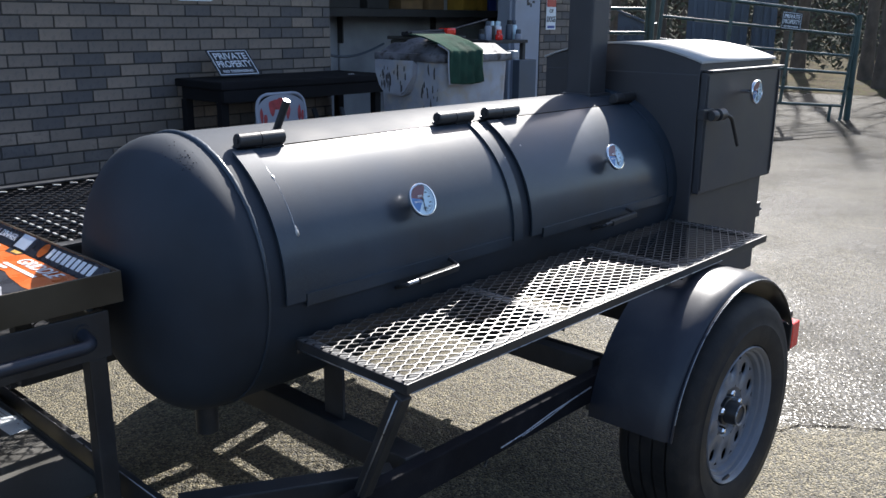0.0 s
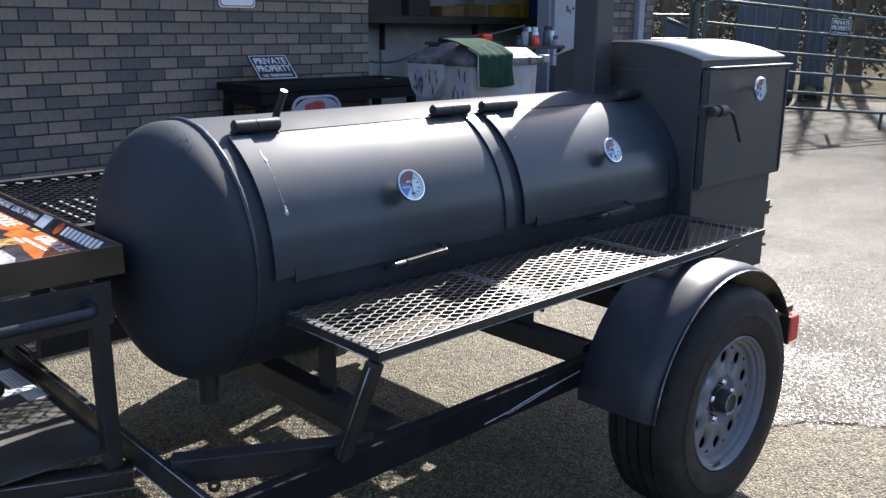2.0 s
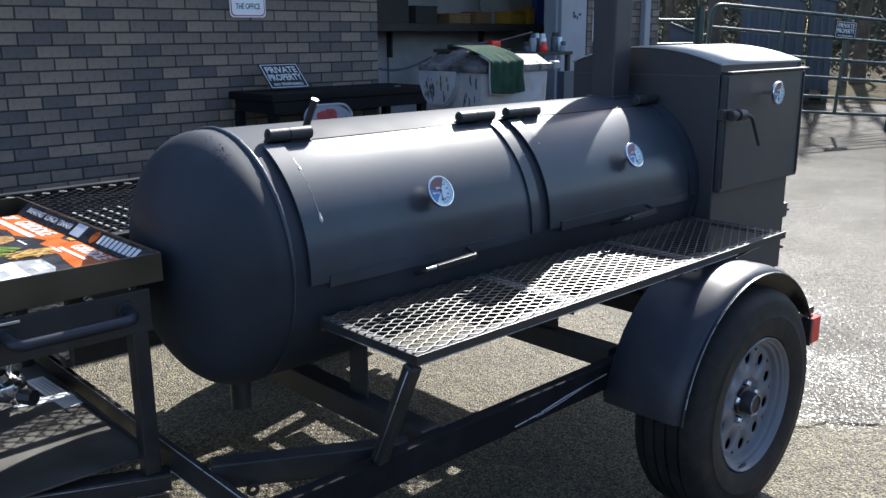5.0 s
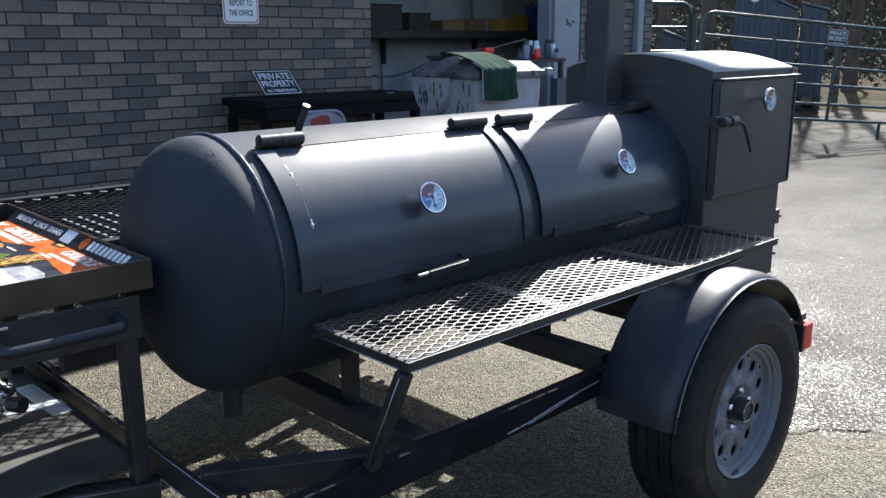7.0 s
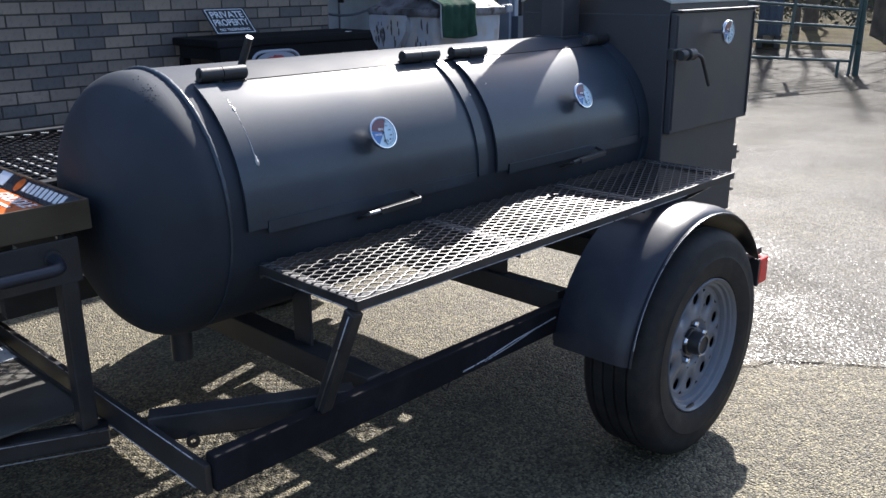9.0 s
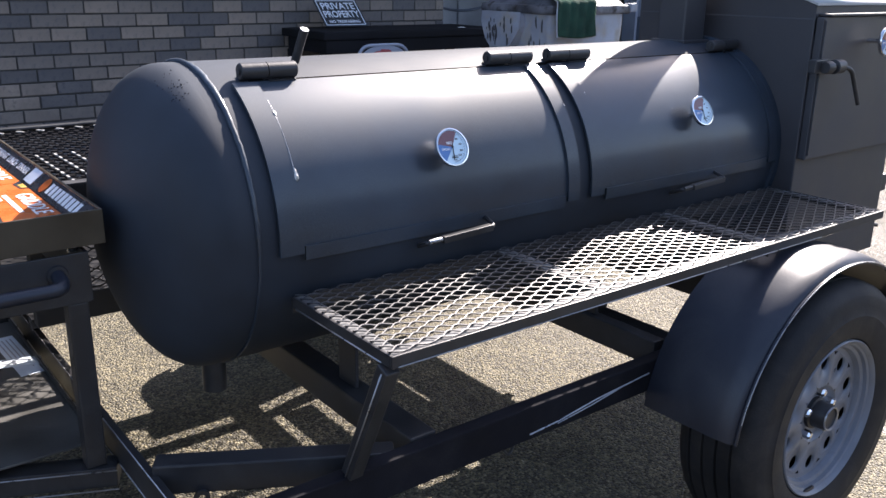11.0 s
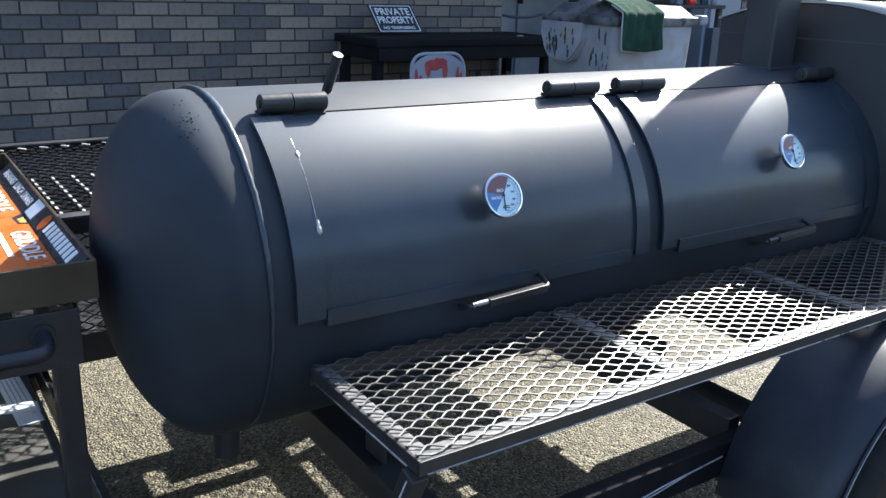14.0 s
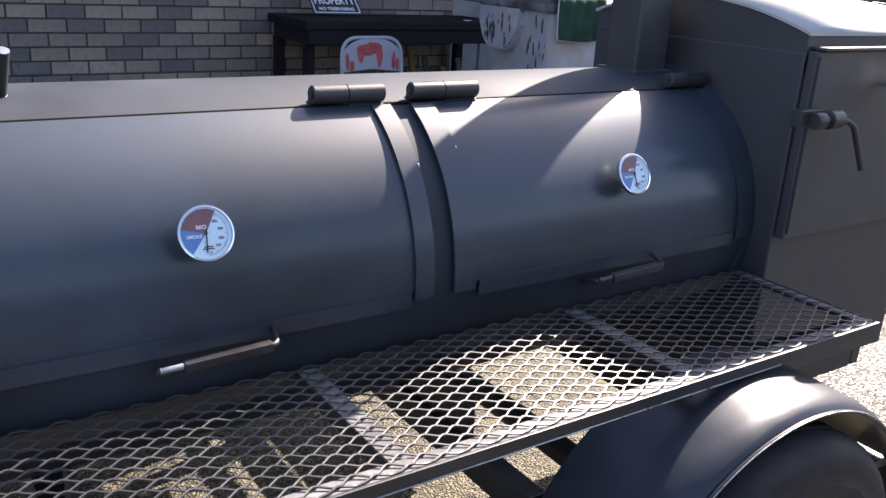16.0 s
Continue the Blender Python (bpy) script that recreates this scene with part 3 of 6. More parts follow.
def thermometer(m, stem, parent):
    """Dial on a stem: m puts the dial's centre, facing local z with local y upwards."""
    g = part("thermometer", lathe([(-stem, 0.0), (-stem, 0.0065), (-0.016, 0.0065), (-0.015, 0.0115), (-0.006, 0.0115), (-0.0055, 0.0345), (-0.003, 0.0385), (0.003, 0.0395), (0.006, 0.0385), (0.0065, 0.0362), (0.0035, 0.0355), (0.003, 0.0)], m @ pose(0, 0, 0, 0, -90, 0), 48), M_CHROME, parent, "round chrome thermometer with a coloured dial")
    for name, bm, material in (
            ("dial", sector(0, 360, 0.0352, 0.0036, steps=40), M_DIAL),
            ("red_zone", sector(62, 168, 0.034, 0.0042), M_DIAL_RED),
            ("blue_zone", sector(168, 232, 0.034, 0.0042), M_DIAL_BLUE)):
        bm.transform(m)
        part(name, bm, material, g)
    ticks = None
    for i in range(25):
        a = radians(58 - i * 6.1)
        ticks = box(0.0285 if i % 5 else 0.0265, 0.031, -0.0003, 0.0003, 0.0042, 0.0045, 0, pose(0, 0, 0, 0, 0, math.degrees(a)), ticks)
    ticks.transform(m)
    part("scale_marks", ticks, M_INK, g)
    needle = box(-0.0009, 0.0009, -0.027, 0.006, 0.0052, 0.0058, 0, pose(0, 0, 0, 0, 0, -4))
    needle = lathe([(0.0046, 0), (0.0046, 0.0022), (0.0065, 0.002), (0.0065, 0)], pose(0, 0, 0, 0, -90, 0), 14, needle)
    needle.transform(m)
    part("needle", needle, M_INK, g)
    for text, size, x, y, rz, material in (("SMOKE", 0.0068, -0.0165, -0.004, 0, M_PRINT), ("BBQ", 0.0075, -0.006, 0.0085, 0, M_PRINT),
                                           ("400", 0.0052, 0.0135, 0.0155, 0, M_INK), ("450", 0.0052, 0.020, 0.005, 0, M_INK), ("500", 0.0052, 0.020, -0.008, 0, M_INK),
                                           ("550", 0.0052, 0.0145, -0.0175, 0, M_INK), ("°F", 0.005, 0.003, -0.0275, 0, M_INK)):
        lettering(text, size, m @ pose(x, y, 0.0048, 0, 0, rz), material, g, deep=0.0001)
    for y, w in ((-0.0185, 0.012), (-0.0215, 0.016)):
        bar = box(-w / 2 + 0.001, w / 2 + 0.001, y - 0.0008, y + 0.0008, 0.0046, 0.0049, 0)
        bar.transform(m)
        part("maker_bar", bar, M_INK, g)
    return g


def facing(x, y, z, nx, ny, nz, spin=0.0):
    n = Vector((nx, ny, nz)).normalized()
    u = Vector((0, 0, 1)).cross(n).normalized()
    v = n.cross(u)
    m = Matrix((u, v, n)).transposed().to_4x4()
    m.translation = (x, y, z)
    return m @ pose(0, 0, 0, 0, 0, spin)


for gx, gy, gz, spin in ((0.359, -0.314, 1.007, -2), (1.178, -0.304, 1.014, 3)):
    thermometer(facing(gx, gy, gz, 0, -0.905, 0.425, spin), 0.042, smoker)

# pull handles: a bent rod with a square sleeve
for k, ox in enumerate((0.0, 0.796)):
    pts = rounded([(0.292 + ox, -0.300, 0.812), (0.277 + ox, -0.350, 0.832), (0.447 + ox, -0.352, 0.840), (0.458 + ox, -0.302, 0.850)], 0.012)
    hd = part("pull_handle", tube(pts, 0.0048, 10), M_FRAME, door_objects[k], "bent rod pull handle")
    part("bare_rod", tube([(0.279 + ox, -0.3508, 0.8338), (0.310 + ox, -0.3508, 0.8352)], 0.0050, 10), M_EDGE if k == 0 else M_FRAME, door_objects[k])
    part("handle_sleeve", beam((0.312 + ox, -0.3505, 0.8335), (0.438 + ox, -0.352, 0.8395), 0.016, 0.014, 0.002), M_FRAME, door_objects[k])

# flanged end ring at the firebox
part("end_ring", lathe([(1.535, R + 0.001), (1.537, R + 0.010), (1.556, R + 0.011), (1.558, R + 0.001)], AX, 96), M_TANK, smoker)
part("drain_pipe", tube([(-0.035, 0, 0.60), (-0.035, 0, 0.47)], 0.026, 20), M_FRAME, smoker)

# chimney
part("chimney", box(1.412, 1.507, -0.050, 0.045, 1.12, 1.775, 0.006), M_BOX, smoker, "square black chimney")
part("chimney_collar", box(1.400, 1.519, -0.062, 0.057, 1.15, 1.168, 0.003), M_BOX, smoker)

# firebox with an arched lid
FX0, FX1, FY0, FY1 = 1.556, 2.100, -0.362, 0.235


def arch(x0, x1, grow, z_low, z_top, thick, steps=20):
    b = bmesh.new()
    rows = []
    for i in range(steps + 1):
        f = i / steps
        y = FY0 - grow + (FY1 - FY0 + 2 * grow) * f
        z = z_low + (z_top - z_low) * (1 - (2 * f - 1) ** 2)
        rows.append([b.verts.new((x, y, zz)) for x, zz in ((x0, z), (x1, z), (x1, z - thick if thick else 1.2), (x0, z - thick if thick else 1.2))])
    for p, q in zip(rows, rows[1:]):
        for k in range(4):
            l = (k + 1) % 4
            b.faces.new((p[k], p[l], q[l], q[k])).smooth = k == 0
    b.faces.new(rows[0])
    b.faces.new(rows[-1][::-1])
    bmesh.ops.recalc_face_normals(b, faces=b.faces)
    return b


part("firebox_body", box(FX0, FX1, FY0, FY1, 0.50, 1.24, 0.004), M_BOX, smoker, "black steel firebox")
part("firebox_gable", arch(FX0 + 0.001, FX1, 0, 1.272, 1.326, 0), M_BOX, smoker)
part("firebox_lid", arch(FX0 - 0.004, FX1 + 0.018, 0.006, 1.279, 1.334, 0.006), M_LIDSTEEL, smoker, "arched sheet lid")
fdoor = part("firebox_door", box(1.562, 2.122, -0.386, -0.363, 0.857, 1.244, 0.004), M_BOX, smoker, "black firebox door with a chrome thermometer")
part("door_ledge", box(1.572, 2.128, -0.398, -0.364, 1.246, 1.253, 0.002), M_BOX, smoker)
thermometer(facing(1.80, -0.443, 1.178, 0, -1, 0.02), 0.052, smoker)
# latch: block, barrel and a hanging lever
latch = part("latch", box(1.510, 1.580, -0.409, -0.387, 1.100, 1.136, 0.003), M_FRAME, smoker, "black bolt latch with a hanging lever")
lat = lathe([(1.535, 0), (1.535, 0.015), (1.540, 0.017), (1.562, 0.017), (1.566, 0.011), (1.580, 0.011), (1.582, 0.019), (1.618, 0.019), (1.622, 0.015), (1.622, 0.0)], pose(0, -0.420, 1.116), 24)
part("latch_barrel", lat, M_FRAME, latch)
part("latch_lever", tube(rounded([(1.612, -0.425, 1.116), (1.648, -0.436, 1.108), (1.702, -0.441, 1.010)], 0.02), 0.0062, 10), M_FRAME, latch)
part("door_lip", box(1.566, 1.574, -0.391, -0.3865, 0.87, 1.235, 0.001), M_BOX, fdoor)
part("door_lip", box(2.106, 2.114, -0.391, -0.3865, 0.87, 1.235, 0.001), M_BOX, fdoor)
vent = part("vent_bracket", box(2.098, 2.135, -0.36, -0.30, 0.69, 0.745, 0.003), M_BOX, smoker)
part("vent_pin", tube([(2.12, -0.335, 0.712), (2.185, -0.34, 0.708)], 0.006, 10), M_FRAME, vent)
part("ash_pin", tube([(2.095, -0.33, 0.575), (2.17, -0.335, 0.560)], 0.007, 10), M_FRAME, smoker)


# shelves of expanded metal
def shelf(x0, x1, y0, y1, z, parent, name):
    """Angle-iron frame with expanded metal; y0 is the outer side."""
    out = 1 if y1 > y0 else -1
    a, b = min(y0, y1), max(y0, y1)
    fr = box(x0, x1, y0 if out > 0 else y0 - 0.006, y0 + 0.006 if out > 0 else y0, z - 0.020, z + 0.001, 0.0015)
    s = part(name, fr, M_FRAME, parent, "black expanded-metal shelf in an angle-iron frame")
    part("flange", box(x0, x1, min(y0 + out * 0.0065, y0 + out * 0.034), max(y0 + out * 0.0065, y0 + out * 0.034), z - 0.004, z - 0.0005, 0.001), M_FLANGE, s, "dusty flange, painted paler for the sun on its top")
    for xa, xb, fa, fb in ((x0, x0 + 0.006, x0, x0 + 0.03), (x1 - 0.006, x1, x1 - 0.03, x1)):
        e = box(xa, xb, a + 0.006, b, z - 0.020, z + 0.0005, 0.0015)
        part("end_angle", e, M_FRAME, s)
        part("flange", box(max(fa, xa + 0.0065 if xa < 0.5 else fa), min(fb, xb - 0.0065 if xa > 0.5 else fb), a + 0.035, b, z - 0.0045, z - 0.001, 0.001), M_FLANGE, s)
    part("back_angle", box(x0, x1, b - 0.004 if out > 0 else a, b if out > 0 else a + 0.004, z - 0.03, z - 0.001, 0.001), M_FRAME, s)
    expanded_mesh("expanded_metal", x0 + 0.004, x1 - 0.004, a + 0.008, b - 0.004, z + 0.0025, s)
    return s


near_shelf = shelf(0.0, 1.551, -0.630, -0.306, 0.767, smoker, "side_shelf")
for xs in (0.495, 1.035):
    sup = part("support_angle", box(xs, xs + 0.032, -0.623, -0.311, 0.7622, 0.7655, 0.001), M_FLANGE, near_shelf, "grey angle iron under the mesh")
    part("support_leg", box(xs, xs + 0.004, -0.623, -0.311, 0.735, 0.7620, 0.001), M_FRAME, sup)
part("worn_edge", tube([(0.012, -0.6305, 0.7478), (1.25, -0.6305, 0.7478)], 0.0012, 6), M_EDGE, near_shelf, "bare steel line along the frame")
part("worn_edge", tube([(-0.0005, -0.60, 0.7480), (-0.0005, -0.32, 0.7480)], 0.0014, 6), M_EDGE, near_shelf)
part("shelf_brace", beam((0.006, -0.612, 0.742), (0.0, -0.505, 0.500), 0.028, 0.028, 0.003), M_FRAME, smoker)
part("brace_edge", tube([(-0.0092, -0.6135, 0.735), (-0.0152, -0.5075, 0.500)], 0.0016, 6), M_EDGE, smoker)
part("shelf_brace", beam((1.54, -0.58, 0.742), (1.54, -0.37, 0.60), 0.028, 0.028, 0.003), M_FRAME, smoker)
# tank feet: plates welded between tank and frame
part("saddle", box(0.171, 0.179, -0.245, -0.178, 0.506, 0.640, 0.002), M_FRAME, smoker)
for xs in (0.864, 1.43):
    part("saddle", box(xs - 0.004, xs + 0.004, -0.28, 0.10, 0.523 if xs < 1 else 0.50, 0.615, 0.002), M_FRAME, smoker)

# ---- the trailer ----
trailer = thing("trailer", (0.8, 0, 0), "black single-axle trailer frame with fenders and grey wheels", "trailer")
MID = 0.280                      # the trailer's middle line; the tank sits on its near half
for y in (-0.496, 2 * MID + 0.475):
    part("side_rail", box(-0.262, 1.52, y - 0.0165, y + 0.0165, 0.425, 0.500, 0.004), M_RAIL, trailer)
for y in (-0.30, 0.20):
    part("rear_rail", box(1.456, 2.05, y - 0.025, y + 0.025, 0.425, 0.498, 0.005), M_FRAME, trailer)
part("front_angle", box(-0.278, -0.2635, -0.500, 2 * MID + 0.500, 0.420, 0.482, 0.002), M_FRAME, trailer)
part("cross_member", box(0.845, 0.882, -0.479, 0.99, 0.458, 0.522, 0.004), M_FRAME, trailer)
part("cross_member", box(0.145, 0.205, -0.479, 0.99, 0.440, 0.505, 0.004), M_FRAME, trailer)
part("cross_member", box(1.400, 1.455, -0.479, 0.409, 0.426, 0.499, 0.005), M_FRAME, trailer)
part("tongue_end", beam((-0.2620, -0.260, 0.4705), (0.110, -0.474, 0.4705), 0.045, 0.058, 0.004), M_FRAME, trailer)
part("cross_member", box(2.051, 2.09, -0.325, 0.30, 0.426, 0.499, 0.005), M_FRAME, trailer)
# unseen bar added to block a streak of sun behind the firebox
part("inner_rail", box(1.600, 2.049, 0.190, 0.345, 0.432, 0.4985, 0.004), M_FRAME, trailer)
for z in (0.4825, 0.4205):
    part("bare_edge", tube([(-0.2785, -0.46, z), (-0.2785, 0.95, z)], 0.0013, 6), M_EDGE, trailer, "bare steel line along the edge")
for s in (-1, 1):
    part("tongue_beam", beam((-0.279, MID + s * 0.377, 0.4045), (-1.080, MID + s * 0.008, 0.4045), 0.05, 0.042, 0.004), M_FRAME, trailer)
for z in (0.4255, 0.385):
    part("tongue_edge", tube([(-0.292, -0.1315, z), (-0.95, 0.1716, z)], 0.0014, 6), M_EDGE, trailer)
part("coupler", box(-1.32, -1.06, MID - 0.05, MID + 0.05, 0.36, 0.45, 0.02), M_FRAME, trailer)
part("jack_post", box(-1.00, -0.95, 0.10, 0.15, 0.02, 0.384, 0.006), M_FRAME, trailer)
part("jack_foot", box(-1.035, -0.915, 0.065, 0.185, 0.0, 0.021, 0.004), M_FRAME, trailer)
tab = lathe([(-0.003, 0.006), (-0.003, 0.014), (0.003, 0.014), (0.003, 0.006), (-0.003, 0.006)], pose(-0.205, -0.330, 0.4395, 0, 0, 70), 20)
part("chain_tab", tab, M_FRAME, trailer)
part("rub_mark", tube([(0.42, -0.5136, 0.438), (0.50, -0.5136, 0.443), (0.62, -0.5136, 0.459), (0.74, -0.5136, 0.468), (0.79, -0.5136, 0.472)], 0.0018, 6), M_EDGE, trailer, "scraped paint on the rail")
part("rub_mark", tube([(0.50, -0.5136, 0.438), (0.60, -0.5136, 0.449), (0.70, -0.5136, 0.464)], 0.0013, 6), M_EDGE, trailer)
part("wire", tube(rounded([(0.36, -0.49, 0.424), (0.375, -0.50, 0.395), (0.40, -0.49, 0.415)], 0.02), 0.003, 8), M_FRAME, trailer)
# FAR shifts the unseen far wheel and fender to fit their shadow
WX, WZ, FAR = 1.178, 0.338, -0.12
part("axle", tube([(WX, -0.60, 0.362), (WX, 2 * MID + 0.60, 0.362)], 0.030, 20), M_FRAME, trailer)
for s in (-1, 1):
    for k in range(3):
        L = 0.30 - 0.07 * k
        part("leaf_spring", beam((WX - L, MID + s * (MID + 0.475), 0.375 - 0.012 * k), (WX + L, MID + s * (MID + 0.475), 0.375 - 0.012 * k), 0.045, 0.010, 0.002), M_FRAME, trailer)
    part("spring_hanger", box(WX - 0.32, WX - 0.27, MID + s * (MID + 0.475) - 0.02, MID + s * (MID + 0.475) + 0.02, 0.365, 0.428, 0.004), M_FRAME, trailer)
    part("spring_hanger", box(WX + 0.27, WX + 0.32, MID + s * (MID + 0.475) - 0.02, MID + s * (MID + 0.475) + 0.02, 0.365, 0.428, 0.004), M_FRAME, trailer)


def wheel(parent):
    """The near wheel: pressed steel rim with ten holes, five nuts, hub and tyre."""
    w = pose(WX, 0, WZ, 0, 0, 90)     # local x runs along world y
    face = -0.762
    prof = [(face + 0.016, 0.1965), (face + 0.003, 0.1985), (face, 0.1960), (face + 0.004, 0.1915), (face + 0.012, 0.1885), (face + 0.015, 0.1835), (face + 0.024, 0.1815), (face + 0.027, 0.1730), (face + 0.033, 0.1705), (face + 0.040, 0.1690), (face + 0.0415, 0.162), (face + 0.041, 0.1575)]
    rim = lathe(prof, w, 72)
    part_rim = part("wheel", rim, M_RIM, parent, "grey-white pressed steel wheel with round holes")
    # disc with ten holes
    d = bmesh.new()
    n = 28
    for k in range(10):
        a0, a1 = radians(36 * k), radians(36 * (k + 1))
        am = (a0 + a1) / 2
        edge, hole = [], []
        for i in range(n):
            f = i / n
            t = 2 * math.pi * f
            c, s_ = math.cos(t), math.sin(t)
            q = max(abs(c), abs(s_))
            u, v = c / q, s_ / q                       # square from -1 to 1
            r = 0.1115 + 0.0385 * u if u < 0 else 0.1115 + 0.0465 * u
            a = am + (a1 - a0) / 2 * v
            edge.append(w @ Vector((face + 0.041 - 0.006 * (1 - (u + 1) / 2), r * math.cos(a), r * math.sin(a))))
            hr, ha = 0.133, am
            hy, hz = hr * math.cos(ha), hr * math.sin(ha)
            rad, tan = Vector((0, math.cos(ha), math.sin(ha))), Vector((0, -math.sin(ha), math.cos(ha)))
            hole.append(w @ (Vector((face + 0.038, hy, hz)) + 0.0185 * (rad * c + tan * s_)))
        ev, hv = [d.verts.new(p) for p in edge], [d.verts.new(p) for p in hole]
        hb = [d.verts.new(p + Vector((0, 0.006, 0))) for p in hole]
        for i in range(n):
            j = (i + 1) % n
            d.faces.new((ev[i], ev[j], hv[j], hv[i])).smooth = True
            d.faces.new((hv[i], hv[j], hb[j], hb[i])).smooth = True
    bmesh.ops.remove_doubles(d, verts=d.verts, dist=0.0004)
    bmesh.ops.recalc_face_normals(d, faces=d.faces)
    part("wheel_disc", d, M_RIM, part_rim)
    part("disc_centre", lathe([(face + 0.036, 0.0745), (face + 0.038, 0.071), (face + 0.046, 0.066), (face + 0.049, 0.060), (face + 0.049, 0.0)], w, 48), M_RIM, part_rim)
    part("wheel_back", lathe([(face + 0.10, 0.0), (face + 0.10, 0.168), (face + 0.19, 0.17)], w, 40), M_RUBBER, part_rim)
    hub = lathe([(face + 0.049, 0.040), (face + 0.040, 0.040), (face + 0.038, 0.034), (face + 0.014, 0.032), (face + 0.012, 0.031), (face + 0.004, 0.0305), (face + 0.003, 0.027), (face + 0.007, 0.025), (face + 0.009, 0.0)], w, 36)
    part("hub", hub, M_FRAME, part_rim, "black greased hub")
    part("hub_ring", lathe([(face + 0.0045, 0.031), (face + 0.001, 0.030), (face + 0.0025, 0.0265), (face + 0.006, 0.0262)], w, 36), M_EDGE, part_rim)
    for k in range(5):
        a = radians(72 * k + 20)
        nut = lathe([(face + 0.049, 0.0), (face + 0.049, 0.0115), (face + 0.032, 0.0105), (face + 0.027, 0.007), (face + 0.026, 0.0)], pose(WX, 0, WZ, 0, 0, 90) @ pose(0, 0.057 * math.cos(a), 0.057 * math.sin(a)), 6, smooth=False)
        part("lug_nut", nut, M_CHROME, part_rim)
    part("balance_weight", box(WX - 0.07, WX - 0.02, -0.755, -0.748, WZ - 0.186, WZ - 0.178, 0.001), M_FRAME, part_rim)
    # tyre: bead, bulging sidewall, shoulder, grooved tread
    tp = [(face + 0.012, 0.197), (face + 0.002, 0.203), (face - 0.006, 0.222), (face - 0.0085, 0.245), (face - 0.010, 0.258), (face - 0.0075, 0.262), (face - 0.007, 0.280), (face - 0.0025, 0.300), (face - 0.001, 0.303), (face + 0.008, 0.316), (face + 0.022, 0.3255)]
    for g0 in (0.045, 0.083, 0.118, 0.153):
        tp += [(face + g0, 0.3290), (face + g0 + 0.001, 0.322), (face + g0 + 0.006, 0.322), (face + g0 + 0.007, 0.3295)]
    tp += [(face + 0.178, 0.3255), (face + 0.192, 0.316), (face + 0.203, 0.29), (face + 0.205, 0.25), (face + 0.195, 0.20)]
    tp = [(a, r if r < 0.21 else 0.21 + (r - 0.21) * 1.075) for a, r in tp]
    tyre = part("tyre", lathe(tp, w, 96), M_RUBBER, part_rim, "black trailer tyre with grooved tread")
    return part_rim


near_wheel = wheel(trailer)
# unseen far wheel: the same one turned about, shifted to fit the shadow
for o in (near_wheel, *list(near_wheel.children)):
    c = bpy.data.objects.new(o.name.split(".")[0], o.data)
    scene.collection.objects.link(c)
    if o is near_wheel:
        c.parent = trailer
        c.matrix_parent_inverse = trailer.matrix_basis.inverted()
        c.matrix_basis = pose(2 * WX + FAR, 2 * MID, 0, 0, 0, 180)
        far_wheel = c
    else:
        c.parent = far_wheel
    if "label" in o:
        c["label"] = o["label"]


def fender(s):
    """Round fender: rolled top, back plate towards the frame, rolled lip."""
    r, yo, yi = 0.402, s * 0.745, s * 0.518
    side = Matrix.Translation((FAR, 2 * MID, 0)) if s > 0 else Matrix.Identity(4)
    b = bmesh.new()
    rows = []
    for i in range(41):
        a = radians(172 - 144 * i / 40)
        cx, cz = math.cos(a), math.sin(a)
        rows.append([b.verts.new((WX + q * cx, y, WZ + q * cz)) for q, y in ((r, yi), (r, s * 0.62), (r - 0.002, s * 0.70), (r - 0.008, s * 0.732), (r - 0.020, yo), (r - 0.023, yo), (r - 0.004, s * 0.70), (r - 0.004, yi))])
    for p, q in zip(rows, rows[1:]):
        for k in range(8):
            l = (k + 1) % 8
            b.faces.new((p[k], p[l], q[l], q[k])).smooth = True
    b.faces.new(rows[0])
    b.faces.new(rows[-1][::-1])
    bmesh.ops.recalc_face_normals(b, faces=b.faces)
    sharpen(b, 50)
    b.transform(side)
    f = part("fender", b, M_FENDER, trailer, "rounded gloss black steel fender")
    pts = [(WX + r * math.cos(radians(172 - 144 * i / 30)), WZ + r * math.sin(radians(172 - 144 * i / 30))) for i in range(31)]
    pl = slab([(x, z) for x, z in pts], -0.002, 0.002, Matrix.Translation((0, yi, 0)) @ pose(0, 0, 0, 90))
    pl.transform(side)
    part("back_plate", pl, M_FENDER, f)
    lip_ = tube([(WX + (r - 0.019) * math.cos(radians(172 - 144 * i / 40)), s * 0.7465, WZ + (r - 0.019) * math.sin(radians(172 - 144 * i / 40))) for i in range(41)], 0.0038, 8)
    lip_.transform(side)
    part("rolled_lip", lip_, M_FENDER, f)
    # the lip's sun highlight, put in as a bright line over its wear
    lip_line = tube([(WX + (r - 0.0165) * math.cos(radians(165 - 100 * i / 30)), s * 0.7505, WZ + (r - 0.0165) * math.sin(radians(165 - 100 * i / 30))) for i in range(31)], 0.0011, 6)
    lip_line.transform(side)
    part("worn_lip", lip_line, M_EDGE, f, "bright line on the fender lip, worn steel and painted sun highlight")
    stay = box(WX - 0.03, WX + 0.03, min(s * 0.5128, s * 0.5155), max(s * 0.5128, s * 0.5155), 0.44, 0.62, 0.003)
    stay.transform(side)
    part("fender_stay", stay, M_FRAME, f)
    return f


fender(-1)
fender(1)
